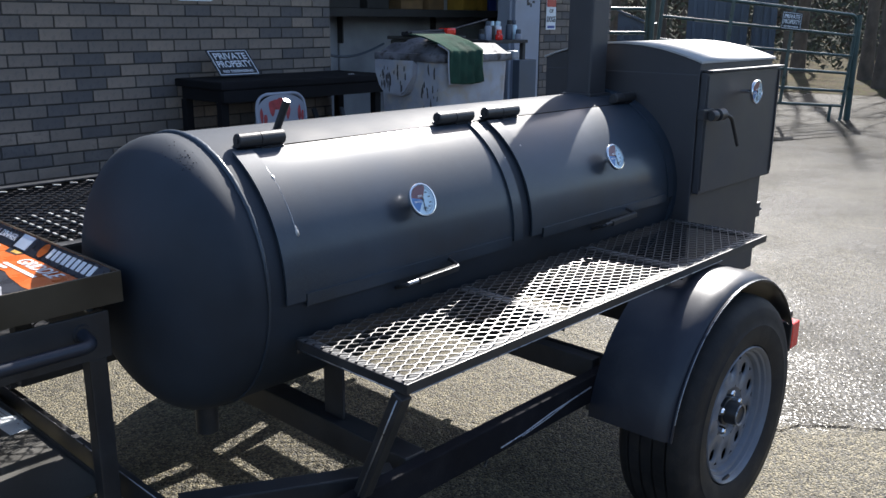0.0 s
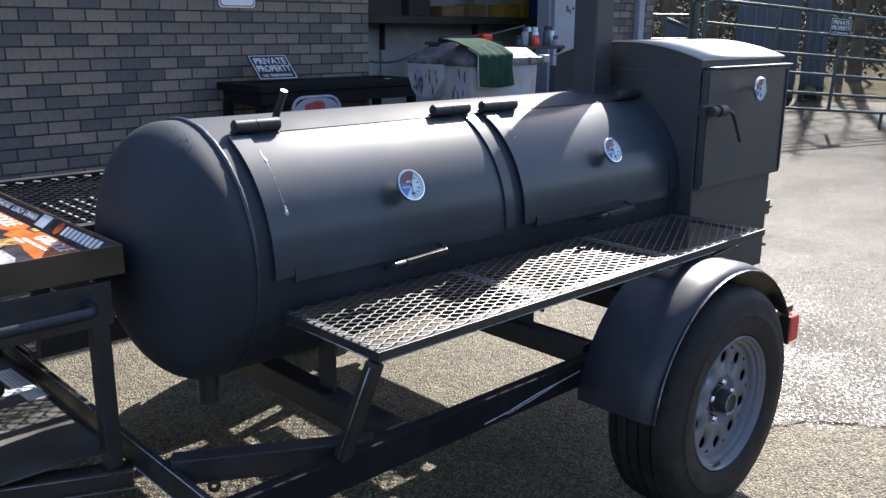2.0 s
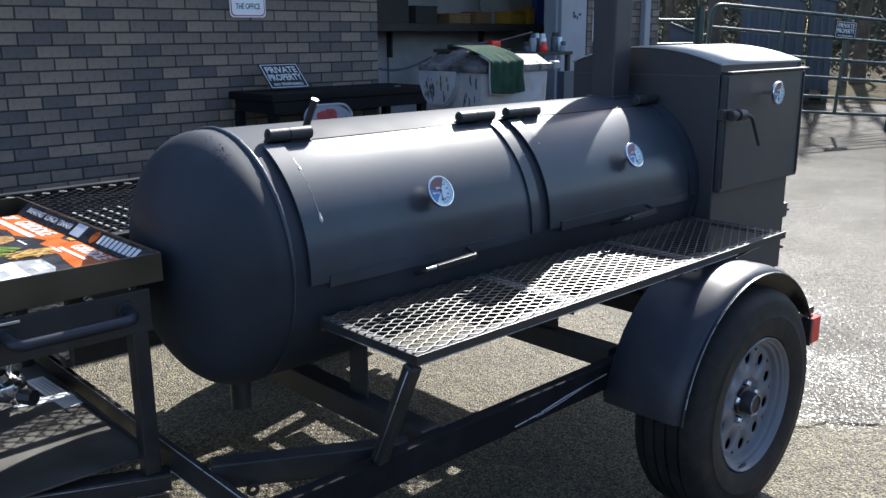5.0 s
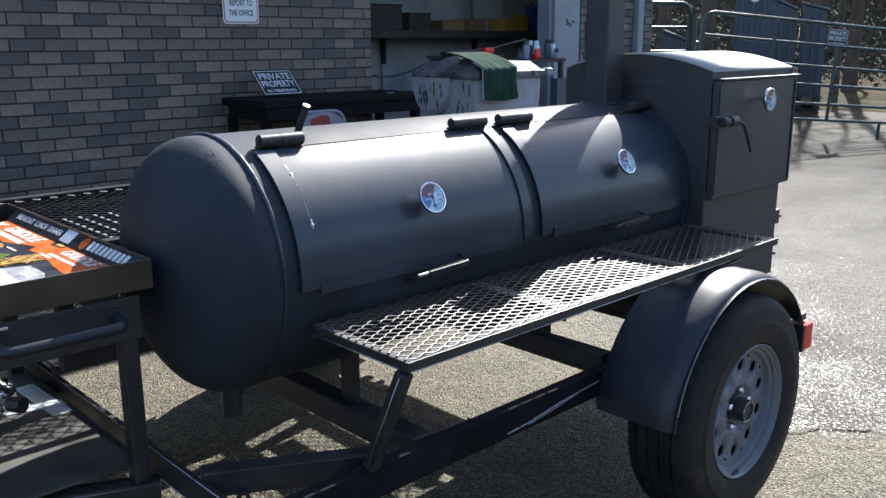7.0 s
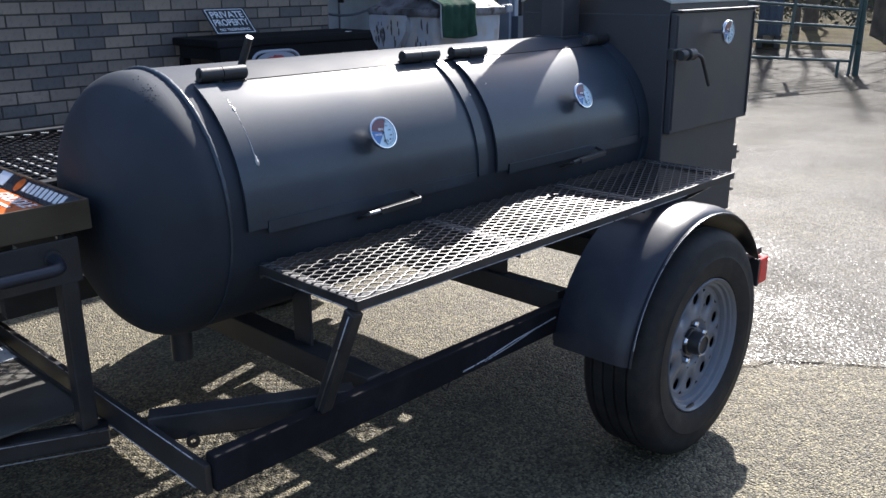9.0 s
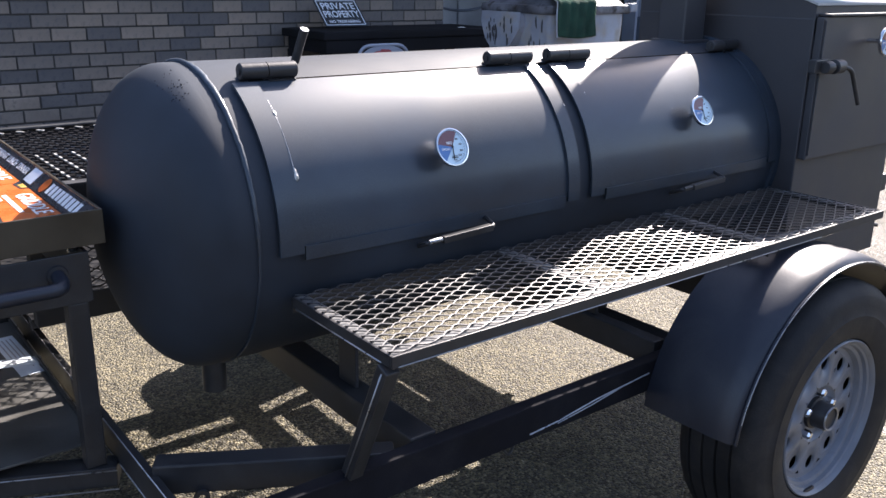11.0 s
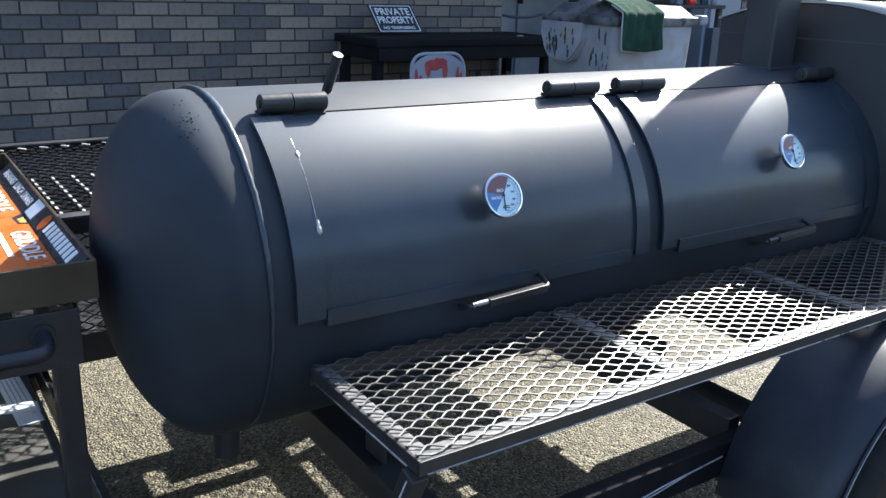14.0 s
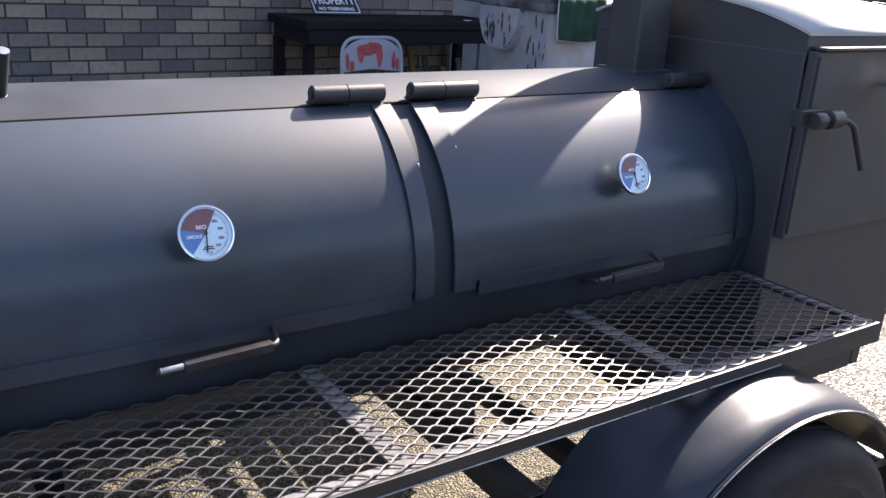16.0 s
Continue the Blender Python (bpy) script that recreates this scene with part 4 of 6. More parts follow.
for dy in (0.0, 2 * MID + 1.385):
    part("light_bracket", box(1.50, 1.640, -0.705 + dy, -0.640 + dy, 0.497, 0.520, 0.003), M_FRAME, trailer)
    part("light_arm", box(1.46, 1.51, -0.70 + dy - (0.0 if dy == 0 else 0.12), -0.512 + dy, 0.470, 0.505, 0.003), M_FRAME, trailer)
    part("tail_light", box(1.585, 1.645, -0.728 + dy, -0.655 + dy, 0.408, 0.492, 0.006), M_RED, trailer, "red tail light")
    part("light_base", box(1.573, 1.586, -0.728 + dy, -0.655 + dy, 0.405, 0.497, 0.003), M_FRAME, trailer)

# wood rack on the far side: mesh deck, mesh side towards the tank, added plates below
basket = thing("wood_basket", (0.3, 0.8, 0.5), "expanded-metal wood rack in an angle frame on the trailer", "rack")
BX0, BX1, BY0, BY1, BZ = -0.290, 1.650, 0.36, 1.228, 0.876
for x0, x1, y0, y1 in ((BX0, BX1, BY1 - 0.035, BY1), (BX0, BX1, BY0, BY0 + 0.035), (BX0, BX0 + 0.035, BY0 + 0.036, BY1 - 0.036), (BX1 - 0.035, BX1, BY0 + 0.036, BY1 - 0.036)):
    part("rim_bar", box(x0, x1, y0, y1, BZ - 0.006, BZ, 0.0015), M_MESH, basket)
part("rim_leg", box(BX0, BX1, BY1 - 0.004, BY1, BZ - 0.038, BZ - 0.0065, 0.001), M_BASKET, basket)
part("rim_leg", box(BX0, BX1, BY0, BY0 + 0.004, BZ - 0.038, BZ - 0.0065, 0.001), M_BASKET, basket)
expanded_mesh("deck_mesh", BY0 + 0.008, BY1 - 0.008, -BX1 + 0.006, -BX0 - 0.006, BZ - 0.0125, basket, pose(0, 0, 0, 0, 0, 90), long=0.048, short=0.0455, w=0.0030, h=0.0042, material=M_RAIL, rise=0.0016)
# sun glints on the mesh bonds, put in as small pale pieces
bonds_v, bonds_f = [], []
for k in range(40):
    for n in range(8):
        x, y, k0 = BX0 + 0.029 + 0.0455 * k, 0.424 + 0.048 * n, len(bonds_v)
        bonds_v += [(x + a * 0.0026, y + b * 0.0135, BZ - 0.0085 + c * 0.0016) for c in (-1, 1) for a, b in ((-1, -0.75), (1, -1), (1, 0.75), (-1, 1))]
        bonds_f += [tuple(k0 + q for q in f) for f in ((3, 2, 1, 0), (4, 5, 6, 7), (0, 1, 5, 4), (1, 2, 6, 5), (2, 3, 7, 6), (3, 0, 4, 7))]
pydata("worn_bonds", bonds_v, bonds_f, M_GLINT, basket, "pale pieces painted as sun glints on the mesh bonds")["kind"] = "stuff"
expanded_mesh("side_mesh", BX0 + 0.02, BX1 - 0.02, 0, 0.235, 0, basket, pose(0, BY0 + 0.07, 0.60, 90), w=0.004, h=0.002, material=M_MESH)
# strand ends under the rim, coloured pale like sunlit ticks
for k in range(33):
    x = BX0 + 0.05 + 0.0565 * k
    part("strand_end", beam((x, BY1 - 0.038, 0.8665), (x + 0.016, BY1 - 0.058, 0.8665), 0.007, 0.003, 0.0005), M_GLINT, basket)
part("bottom_bar", box(BX0, BX1, BY0 + 0.05, BY0 + 0.09, 0.5305, 0.598, 0.003), M_FRAME, basket)
for x in (BX0 + 0.002, 1.56):
    part("post", box(x, x + 0.04, BY0 + 0.05, BY0 + 0.09, 0.5985, BZ - 0.0065, 0.003), M_FRAME, basket)
    part("post", box(x, x + 0.05, 1.010, 1.060, 0.501, BZ - 0.040, 0.003), M_FRAME, basket)
    part("arm", box(x, x + 0.04, BY0 + 0.091, BY1 - 0.005, BZ - 0.039, BZ - 0.014, 0.002), M_FRAME, basket)
# unseen plates added below the deck; their gaps shape light patches on the ground
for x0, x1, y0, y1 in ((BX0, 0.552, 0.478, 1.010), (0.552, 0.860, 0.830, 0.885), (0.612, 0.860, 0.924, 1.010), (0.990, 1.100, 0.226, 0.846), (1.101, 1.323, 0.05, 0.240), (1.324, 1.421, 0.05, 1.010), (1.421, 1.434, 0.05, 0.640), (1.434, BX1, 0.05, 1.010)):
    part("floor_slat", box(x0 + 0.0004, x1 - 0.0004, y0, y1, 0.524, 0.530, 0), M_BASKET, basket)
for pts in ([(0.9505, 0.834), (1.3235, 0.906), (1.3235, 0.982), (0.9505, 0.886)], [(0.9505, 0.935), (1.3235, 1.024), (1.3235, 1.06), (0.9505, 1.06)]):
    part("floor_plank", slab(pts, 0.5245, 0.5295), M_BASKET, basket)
for y in (0.490, 1.010):
    part("floor_bearer", box(BX0, BX1, y, y + 0.03, 0.5005, 0.5235, 0.002), M_FRAME, basket)

# ---- griddle cart on the tongue ----
griddle = thing("griddle_cart", (-0.55, 0.35, 0.42), "flat-top griddle cart with a steel tray, standing on the trailer tongue", "griddle")
GX0, GX1, GY0, GY1 = -0.82, -0.262, -0.112, 0.800
for n, b in (("tray_floor", (GX0 + 0.006, GX1 - 0.006, GY0 + 0.006, GY1 - 0.006, 0.872, 0.878)),
             ("tray_rim", (GX0, GX1, GY0, GY0 + 0.005, 0.868, 0.931)), ("tray_rim", (GX0, GX1, GY1 - 0.005, GY1, 0.868, 0.931)),
             ("tray_rim", (GX1 - 0.005, GX1, GY0 + 0.0055, GY1 - 0.0055, 0.868, 0.931)), ("tray_rim", (GX0, GX0 + 0.005, GY0 + 0.0055, GY1 - 0.0055, 0.868, 0.931))):
    part(n, box(*b, 0.0015), M_TRAY, griddle, "brown seasoned steel tray" if n == "tray_floor" else "")
for y in (GY0 + 0.06, GY1 - 0.08):
    part("levelling_foot", tube([(GX1 - 0.045, y, 0.845), (GX1 - 0.045, y, 0.869)], 0.009, 12), M_EDGE, griddle)
    part("levelling_foot", tube([(GX0 + 0.06, y, 0.845), (GX0 + 0.06, y, 0.869)], 0.009, 12), M_EDGE, griddle)
for x0, x1, y0, y1 in ((GX0 + 0.02, GX1 - 0.03, GY0 + 0.006, GY0 + 0.012), (GX0 + 0.02, GX1 - 0.03, GY1 - 0.03, GY1 - 0.024), (GX1 - 0.036, GX1 - 0.03, GY0 + 0.013, GY1 - 0.031), (GX0 + 0.02, GX0 + 0.026, GY0 + 0.013, GY1 - 0.031)):
    part("body_panel", box(x0, x1, y0, y1, 0.762, 0.856, 0.002), M_FRAME, griddle)
part("push_handle", tube(rounded([(-0.585, GY0 + 0.008, 0.822), (-0.585, GY0 - 0.045, 0.812), (-0.348, GY0 - 0.045, 0.812), (-0.348, GY0 + 0.008, 0.822)], 0.03), 0.0125, 14), M_FENDER, griddle, "bent dark blue-black tube handle")
for x in (-0.585, -0.348):
    part("handle_washer", lathe([(0, 0.0), (0, 0.019), (-0.005, 0.017), (-0.005, 0.0)], pose(x, GY0 + 0.0055, 0.822, 0, 0, 90), 20), M_FRAME, griddle)
part("panel_trim", box(-0.70, -0.555, GY0 + 0.001, GY0 + 0.0055, 0.843, 0.849, 0.001), M_CHROME, griddle)
for x in (GX0 + 0.02, GX1 - 0.088):
    for y in (GY0 + 0.013, GY1 - 0.085):
        part("leg", box(x + 0.014, x + 0.051, y, y + 0.036, 0.4258 if y < 0 and x > -0.5 else 0.0, 0.761, 0.004), M_FRAME, griddle)
part("lower_shelf", box(GX0 + 0.01, -0.298, GY0 + 0.07, GY1 - 0.09, 0.446, 0.452, 0.002), M_DUSTY, griddle, "dusty grey lower shelf")
part("shelf_lip", box(-0.303, -0.298, GY0 + 0.07, GY1 - 0.09, 0.4522, 0.462, 0.001), M_FRAME, griddle)
reg = part("gas_regulator", lathe([(-0.035, 0), (-0.035, 0.012), (-0.02, 0.014), (-0.018, 0.03), (-0.012, 0.034), (0.010, 0.034), (0.018, 0.028), (0.022, 0.012), (0.04, 0.010), (0.04, 0)], pose(-0.452, 0.435, 0.512, 0, 70, 20) @ Matrix.Scale(1.3, 4), 28), M_CHROME, griddle, "chrome gas regulator")
part("hose_nut", lathe([(0, 0), (0, 0.016), (0.03, 0.016), (0.03, 0)], pose(-0.432, 0.400, 0.492, 0, 0, -60) @ Matrix.Scale(1.3, 4), 8, smooth=False), M_FRAME, reg)
part("gas_hose", tube(rounded([(-0.446, 0.440, 0.54), (-0.438, 0.452, 0.60), (-0.46, 0.50, 0.755)], 0.04), 0.007, 10), M_EDGE, reg)
for n, cx, cy, a, l, w in (("paper_label", -0.368, 0.430, -17, 0.150, 0.048), ("paper_label", -0.335, 0.470, -87, 0.26, 0.050)):
    lab = thing(n, (cx, cy, 0.4525), "white printed paper label lying on the griddle's lower shelf", "paper", "paper labels")
    z = 0.4537 if a > -50 else 0.4525
    part("sheet", box(-l / 2, l / 2, -w / 2, w / 2, z, z + 0.0006, 0, pose(cx, cy, 0, 0, 0, a)), M_PAPER, lab)
    for k in range(4):
        part("print_bar", box(-l * 0.42, l * (0.1 + 0.08 * k), -w * 0.32 + k * w * 0.19, -w * 0.26 + k * w * 0.19, z + 0.0007, z + 0.0009, 0, pose(cx, cy, 0, 0, 0, a)), M_GREYPRINT, lab)

# printed carton lying in the tray
carton = thing("griddle_carton", (-0.53, 0.34, 0.8785), "glossy printed cardboard carton, orange and black, lying in the tray", "carton")
part("carton_body", box(GX0 + 0.02, -0.300, GY0 + 0.03, GY1 - 0.10, 0.8788, 0.899, 0.002), M_BLACKPRINT, carton)
lip = box(0, 0.046, GY0 + 0.03, GY1 - 0.10, 0, 0.002, 0.0005, pose(-0.300, 0, 0.8992, 0, -38, 0))
part("carton_flap", lip, M_BLACKPRINT, carton, "raised black carton flap")


def print_patch(points, z, material, name):
    part(name, slab(points, z, z + 0.0004), material, carton)


Z1 = 0.8994
random.seed(5)
band = [(-0.395, 0.690), (-0.393, 0.618), (-0.402, 0.55), (-0.386, 0.50), (-0.394, 0.427), (-0.367, 0.36), (-0.354, 0.316), (-0.380, 0.287), (-0.374, 0.24), (-0.388, 0.195), (-0.382, 0.15), (-0.392, 0.103), (-0.400, 0.02), (-0.392, -0.075)]
print_patch([(-0.302, 0.69), (-0.302, -0.075)][::-1] + band, Z1, M_ORANGE, "orange_field")
print_patch([(-0.302, 0.335), (-0.302, 0.255), (-0.318, 0.262), (-0.322, 0.31)], Z1 + 0.0006, M_BLACKPRINT, "black_notch")
print_patch([(-0.303, 0.305), (-0.303, 0.262), (-0.314, 0.268), (-0.316, 0.295)], Z1 + 0.0012, M_FRIES, "torn_edge")
for k in range(34):
    x, y = -0.425 + 0.045 * (random.random() - 0.5), 0.200 + 0.05 * (random.random() - 0.5)
    part("fries_picture", box(-0.034, 0.034, -0.0028, 0.0028, Z1 + 0.0001 * k, Z1 + 0.0001 * k + 0.0002, 0, pose(x, y, 0, 0, 0, -20 + 75 * random.random())), M_FRIES if k % 3 else M_CARTON, carton)
for k in range(11):
    part("beans_picture", box(-0.062, 0.062, -0.0024, 0.0024, Z1 + 0.0001 * k, Z1 + 0.0001 * k + 0.0002, 0, pose(-0.535 + 0.0075 * k + 0.004 * random.random(), 0.262 + 0.006 * k, 0, 0, 0, -62 + 9 * random.random())), M_BEAN, carton)


def blob(cx, cy, a, b, turn, seed):
    return [(cx + a * math.cos(t) * k * math.cos(turn) - b * math.sin(t) * k * math.sin(turn), cy + a * math.cos(t) * k * math.sin(turn) + b * math.sin(t) * k * math.cos(turn))
            for t, k in ((2 * math.pi * i / 28, 1 + 0.10 * noise.noise((math.cos(2 * math.pi * i / 28) * 1.7, math.sin(2 * math.pi * i / 28) * 1.7, seed))) for i in range(28))]


print_patch(blob(-0.455, 0.395, 0.058, 0.044, 0.5, 3), Z1 + 0.0002, M_STEAK, "steak_picture")
print_patch(blob(-0.552, 0.400, 0.050, 0.040, 0.4, 8), Z1 + 0.0002, M_STEAK, "steak_picture")
for k in range(26):
    a, r = 6.28 * random.random(), 0.036 * random.random() ** 0.5
    part("grain_picture", box(-0.007, 0.007, -0.0016, 0.0016, Z1 + 0.0007, Z1 + 0.0009, 0, pose(-0.455 + 1.2 * r * math.cos(a), 0.395 + r * math.sin(a), 0, 0, 0, 360 * random.random())), M_FRIES if k % 2 else M_CARTON, carton)
print_patch([(-0.480, 0.545), (-0.470, 0.515), (-0.405, 0.600), (-0.405, 0.650), (-0.470, 0.62)], Z1 + 0.0003, M_CARTON, "bread_picture")
print_patch([(-0.400, 0.660), (-0.398, 0.610), (-0.425, 0.588), (-0.44, 0.62)], Z1 + 0.0006, M_FRIES, "bread_picture")
print_patch([(-0.800, 0.075), (-0.565, 0.127), (-0.483, 0.152), (-0.490, 0.040), (-0.480, -0.075), (-0.800, -0.075)], Z1 + 0.0004, M_PRINT, "white_field")
print_patch([(-0.483, 0.152), (-0.427, 0.134), (-0.428, 0.044), (-0.470, -0.075), (-0.480, -0.075), (-0.490, 0.040)], Z1 + 0.0004, M_GREYPRINT, "grey_field")
for x, y, w, h in ((-0.535, 0.052, 0.035, 0.075), (-0.575, 0.015, 0.055, 0.040), (-0.63, 0.04, 0.05, 0.08), (-0.70, 0.01, 0.06, 0.05)):
    print_patch([(x - w / 2, y - h / 2), (x + w / 2, y - h / 2 + 0.02), (x + w / 2, y + h / 2), (x - w / 2, y + h / 2 - 0.02)], Z1 + 0.0010, M_GREYPRINT, "grey_picture")
for x, y, w, h in ((-0.448, 0.06, 0.010, 0.045), (-0.462, 0.055, 0.008, 0.05), (-0.440, 0.115, 0.007, 0.02)):
    part("small_print_bar", box(x - w / 2, x + w / 2, y - h / 2, y + h / 2, Z1 + 0.0010, Z1 + 0.0012, 0), M_PRINT, carton)
DOWN = pose(0, 0, 0, 0, 0, -90)      # text runs towards -Y, its top towards +X
lettering("GRIDDLE", 0.054, Matrix.Translation((-0.331, 0.474, Z1 + 0.0016)) @ DOWN, M_PRINT, carton, deep=0.0003)
lettering("28\" ", 0.042, Matrix.Translation((-0.333, 0.645, Z1 + 0.0016)) @ DOWN, M_PRINT, carton, deep=0.0003)
lettering("GRIDDLE", 0.044, Matrix.Translation((-0.327, 0.118, Z1 + 0.0016)) @ DOWN, M_PRINT, carton, deep=0.0003)
for x, y0, y1, w in ((-0.366, 0.376, 0.665, 0.016), (-0.358, 0.06, 0.215, 0.009), (-0.372, 0.17, 0.235, 0.007), (-0.405, 0.30, 0.36, 0.005), (-0.412, 0.57, 0.61, 0.006)):
    part("small_print_bar", box(x - w / 2, x + w / 2, y0, y1, Z1 + 0.0012, Z1 + 0.0015, 0), M_PRINT, carton)
FLAP = pose(-0.300, 0, 0.8992, 0, -38, 0)
lettering("BREAKFAST  LUNCH  DINNER", 0.0235, FLAP @ Matrix.Translation((0.024, 0.50, 0.0026)) @ DOWN, M_PRINT, carton, deep=0.0002)
part("brand_roundel", lathe([(0, 0), (0, 0.018), (0.0006, 0.018), (0.0006, 0)], FLAP @ pose(0.023, 0.195, 0.0022, 0, -90, 0), 20), M_ORANGE, carton)
for k in range(9):
    part("brand_bar", box(0.011, 0.036, 0.150 - 0.0235 * k, 0.166 - 0.0235 * k, 0.0022, 0.0028, 0, FLAP), M_PRINT, carton)
tag = part("price_tag", box(0.006, 0.042, 0.265, 0.325, 0.0024, 0.0032, 0, FLAP), M_PAPER, carton)

# ---- ground ----
g = bmesh.new()
bmesh.ops.create_grid(g, x_segments=40, y_segments=40, size=250)
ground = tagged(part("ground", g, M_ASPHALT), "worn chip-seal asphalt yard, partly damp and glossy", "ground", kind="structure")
crack_line = [(1.38, -0.36), (1.55, -0.47), (1.70, -0.565), (1.81, -0.614), (1.93, -0.670), (2.03, -0.785), (2.11, -0.90), (2.16, -1.0), (2.26, -1.21), (2.33, -1.52), (2.47, -1.9)]
random.seed(11)
cl = []
for (xa, ya), (xb, yb) in zip(crack_line, crack_line[1:]):
    for i in range(6):
        f = i / 6
        cl.append((xa + (xb - xa) * f + 0.012 * (random.random() - 0.5), ya + (yb - ya) * f + 0.012 * (random.random() - 0.5)))
cr = bmesh.new()
cw = [0.0015 + 0.0022 * random.random() for _ in cl]
low = [cr.verts.new((x - w, y - w, 0.0035)) for (x, y), w in zip(cl, cw)]
up_ = [cr.verts.new((x + w, y + w, 0.0035)) for (x, y), w in zip(cl, cw)]
for i in range(len(cl) - 1):
    cr.faces.new((low[i], low[i + 1], up_[i + 1], up_[i]))
bmesh.ops.recalc_face_normals(cr, faces=cr.faces)
part("crack", cr, M_CRACK, ground, "dark open crack")
verge = bmesh.new()
edge_pts = [(16.6 + 0.5 * math.sin(0.5 * y) + 0.5 * noise.noise((0, y * 0.6, 0)), y) for y in range(-60, 61, 2)]
near_v = [verge.verts.new((x, y, 0.004)) for x, y in edge_pts]
mid_v = [verge.verts.new((x + 0.6, y, 0.06)) for x, y in edge_pts]
far_v = [verge.verts.new((x + 120, y * 2.4, 0.5)) for x, y in edge_pts]
for a, b in ((near_v, mid_v), (mid_v, far_v)):
    for i in range(len(a) - 1):
        verge.faces.new((a[i], b[i], b[i + 1], a[i + 1])).smooth = True
bmesh.ops.recalc_face_normals(verge, faces=verge.faces)
tagged(part("verge", verge, M_LITTER), "brown leaf litter and thin grass under trees", "ground", kind="structure")

# ---- building: brick walls, garage opening ----
WY = 4.0
walls = {}
for name, x0, x1, z0, z1 in (("wall_north", -7.0, 3.672, 0.0, 3.0), ("wall_north_2", 6.53, 7.89, 0.0, 3.0)):
    w = part(name, box(x0 + 0.004, x1 - 0.004, WY + 0.008, WY + 0.22, z0, z1, 0), M_MORTAR)
    walls[name] = tagged(w, "grey-brown running-bond brick wall with dark mortar", "wall", kind="structure")
tagged(part("lintel", box(3.60, 6.60, WY + 0.02, WY + 0.22, 2.45, 3.0, 0.01), M_WHITEPAINT), "white painted beam over the garage opening", "beam", kind="structure")
# unseen roof; its eave is carried out to keep the sun off the bin
tagged(part("roof", box(-7.2, 8.2, WY - 0.75, 9.4, 3.0, 3.18, 0.02), M_DARK), "unseen flat dark roof, its eave widened to shade the bin", "roof", kind="structure")
tagged(part("door_jamb", box(6.075, 6.49, WY - 0.02, WY + 0.16, 0.0, 2.45, 0.006), M_WHITEPAINT), "white painted steel jamb with small marks", "jamb", kind="structure")
tagged(part("jamb_edge", box(6.035, 6.072, WY + 0.02, WY + 0.18, 0.0, 2.45, 0.004), M_WHITEPAINT), "white door track beside the jamb", "track", kind="structure")
random.seed(3)
for k in range(4):
    x, z = 6.22 + 0.16 * random.random(), 1.52 + 0.10 * random.random()
    part("jamb_mark", box(x, x + 0.02 + 0.03 * random.random(), WY - 0.0225, WY - 0.0202, z, z + 0.02 + 0.02 * random.random(), 0), M_INK, bpy.data.objects["door_jamb"])
tagged(part("downspout", box(7.495, 7.60, WY - 0.075, WY - 0.002, 0.0, 3.0, 0.012), M_WHITEPAINT), "white square downspout on the brick wall", "downspout", kind="structure")
tagged(part("wall_east", box(7.70, 7.885, WY + 0.225, 9.2, 0.0, 3.0, 0), M_MORTAR), "side wall of the building", "wall", kind="structure")
# unseen walls added behind and beside the camera to hold back low sky light
tagged(part("wall_south", box(-12.0, 16.0, -9.2, -9.0, 0.0, 2.6, 0), M_GREYBOX), "unseen dark wall added around the camera to cut sky light", "wall", kind="structure")
tagged(part("yard_wall_west", box(-12.0, -11.8, -8.99, 9.2, 0.0, 2.6, 0), M_GREYBOX), "unseen dark wall added around the camera to cut sky light", "wall", kind="structure")
tagged(part("wall_west", box(-6.99, -6.8, WY + 0.225, 9.2, 0.0, 3.0, 0), M_MORTAR), "side wall of the building", "wall", kind="structure")

# garage interior
tagged(part("garage_back", box(2.0, 7.69, 5.50, 5.65, 0.0, 3.0, 0), M_PLASTER), "pale plaster back wall of the garage", "wall", kind="structure")
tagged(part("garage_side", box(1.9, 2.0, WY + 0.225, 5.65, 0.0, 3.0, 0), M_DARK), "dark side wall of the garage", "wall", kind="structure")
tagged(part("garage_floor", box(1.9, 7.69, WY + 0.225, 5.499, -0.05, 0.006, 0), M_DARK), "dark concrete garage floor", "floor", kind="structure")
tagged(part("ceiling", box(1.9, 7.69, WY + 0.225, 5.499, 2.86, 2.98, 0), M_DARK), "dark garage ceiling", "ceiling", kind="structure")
bench = thing("wall_shelf", (5.5, 5.3, 0), "dark wooden wall shelf loaded with cartons and tools", "shelf")
part("board", box(3.4, 7.65, 5.05, 5.499, 1.42, 1.50, 0.006), M_DARK, bench)
for x in (3.5, 5.0, 6.4, 7.5):
    part("bracket", box(x, x + 0.02, 5.42, 5.498, 1.15, 1.419, 0.004), M_DARK, bench)
    part("post", box(x, x + 0.02, 5.47, 5.498, 0.0, 1.149, 0.004), M_PLASTER, bench)
random.seed(21)
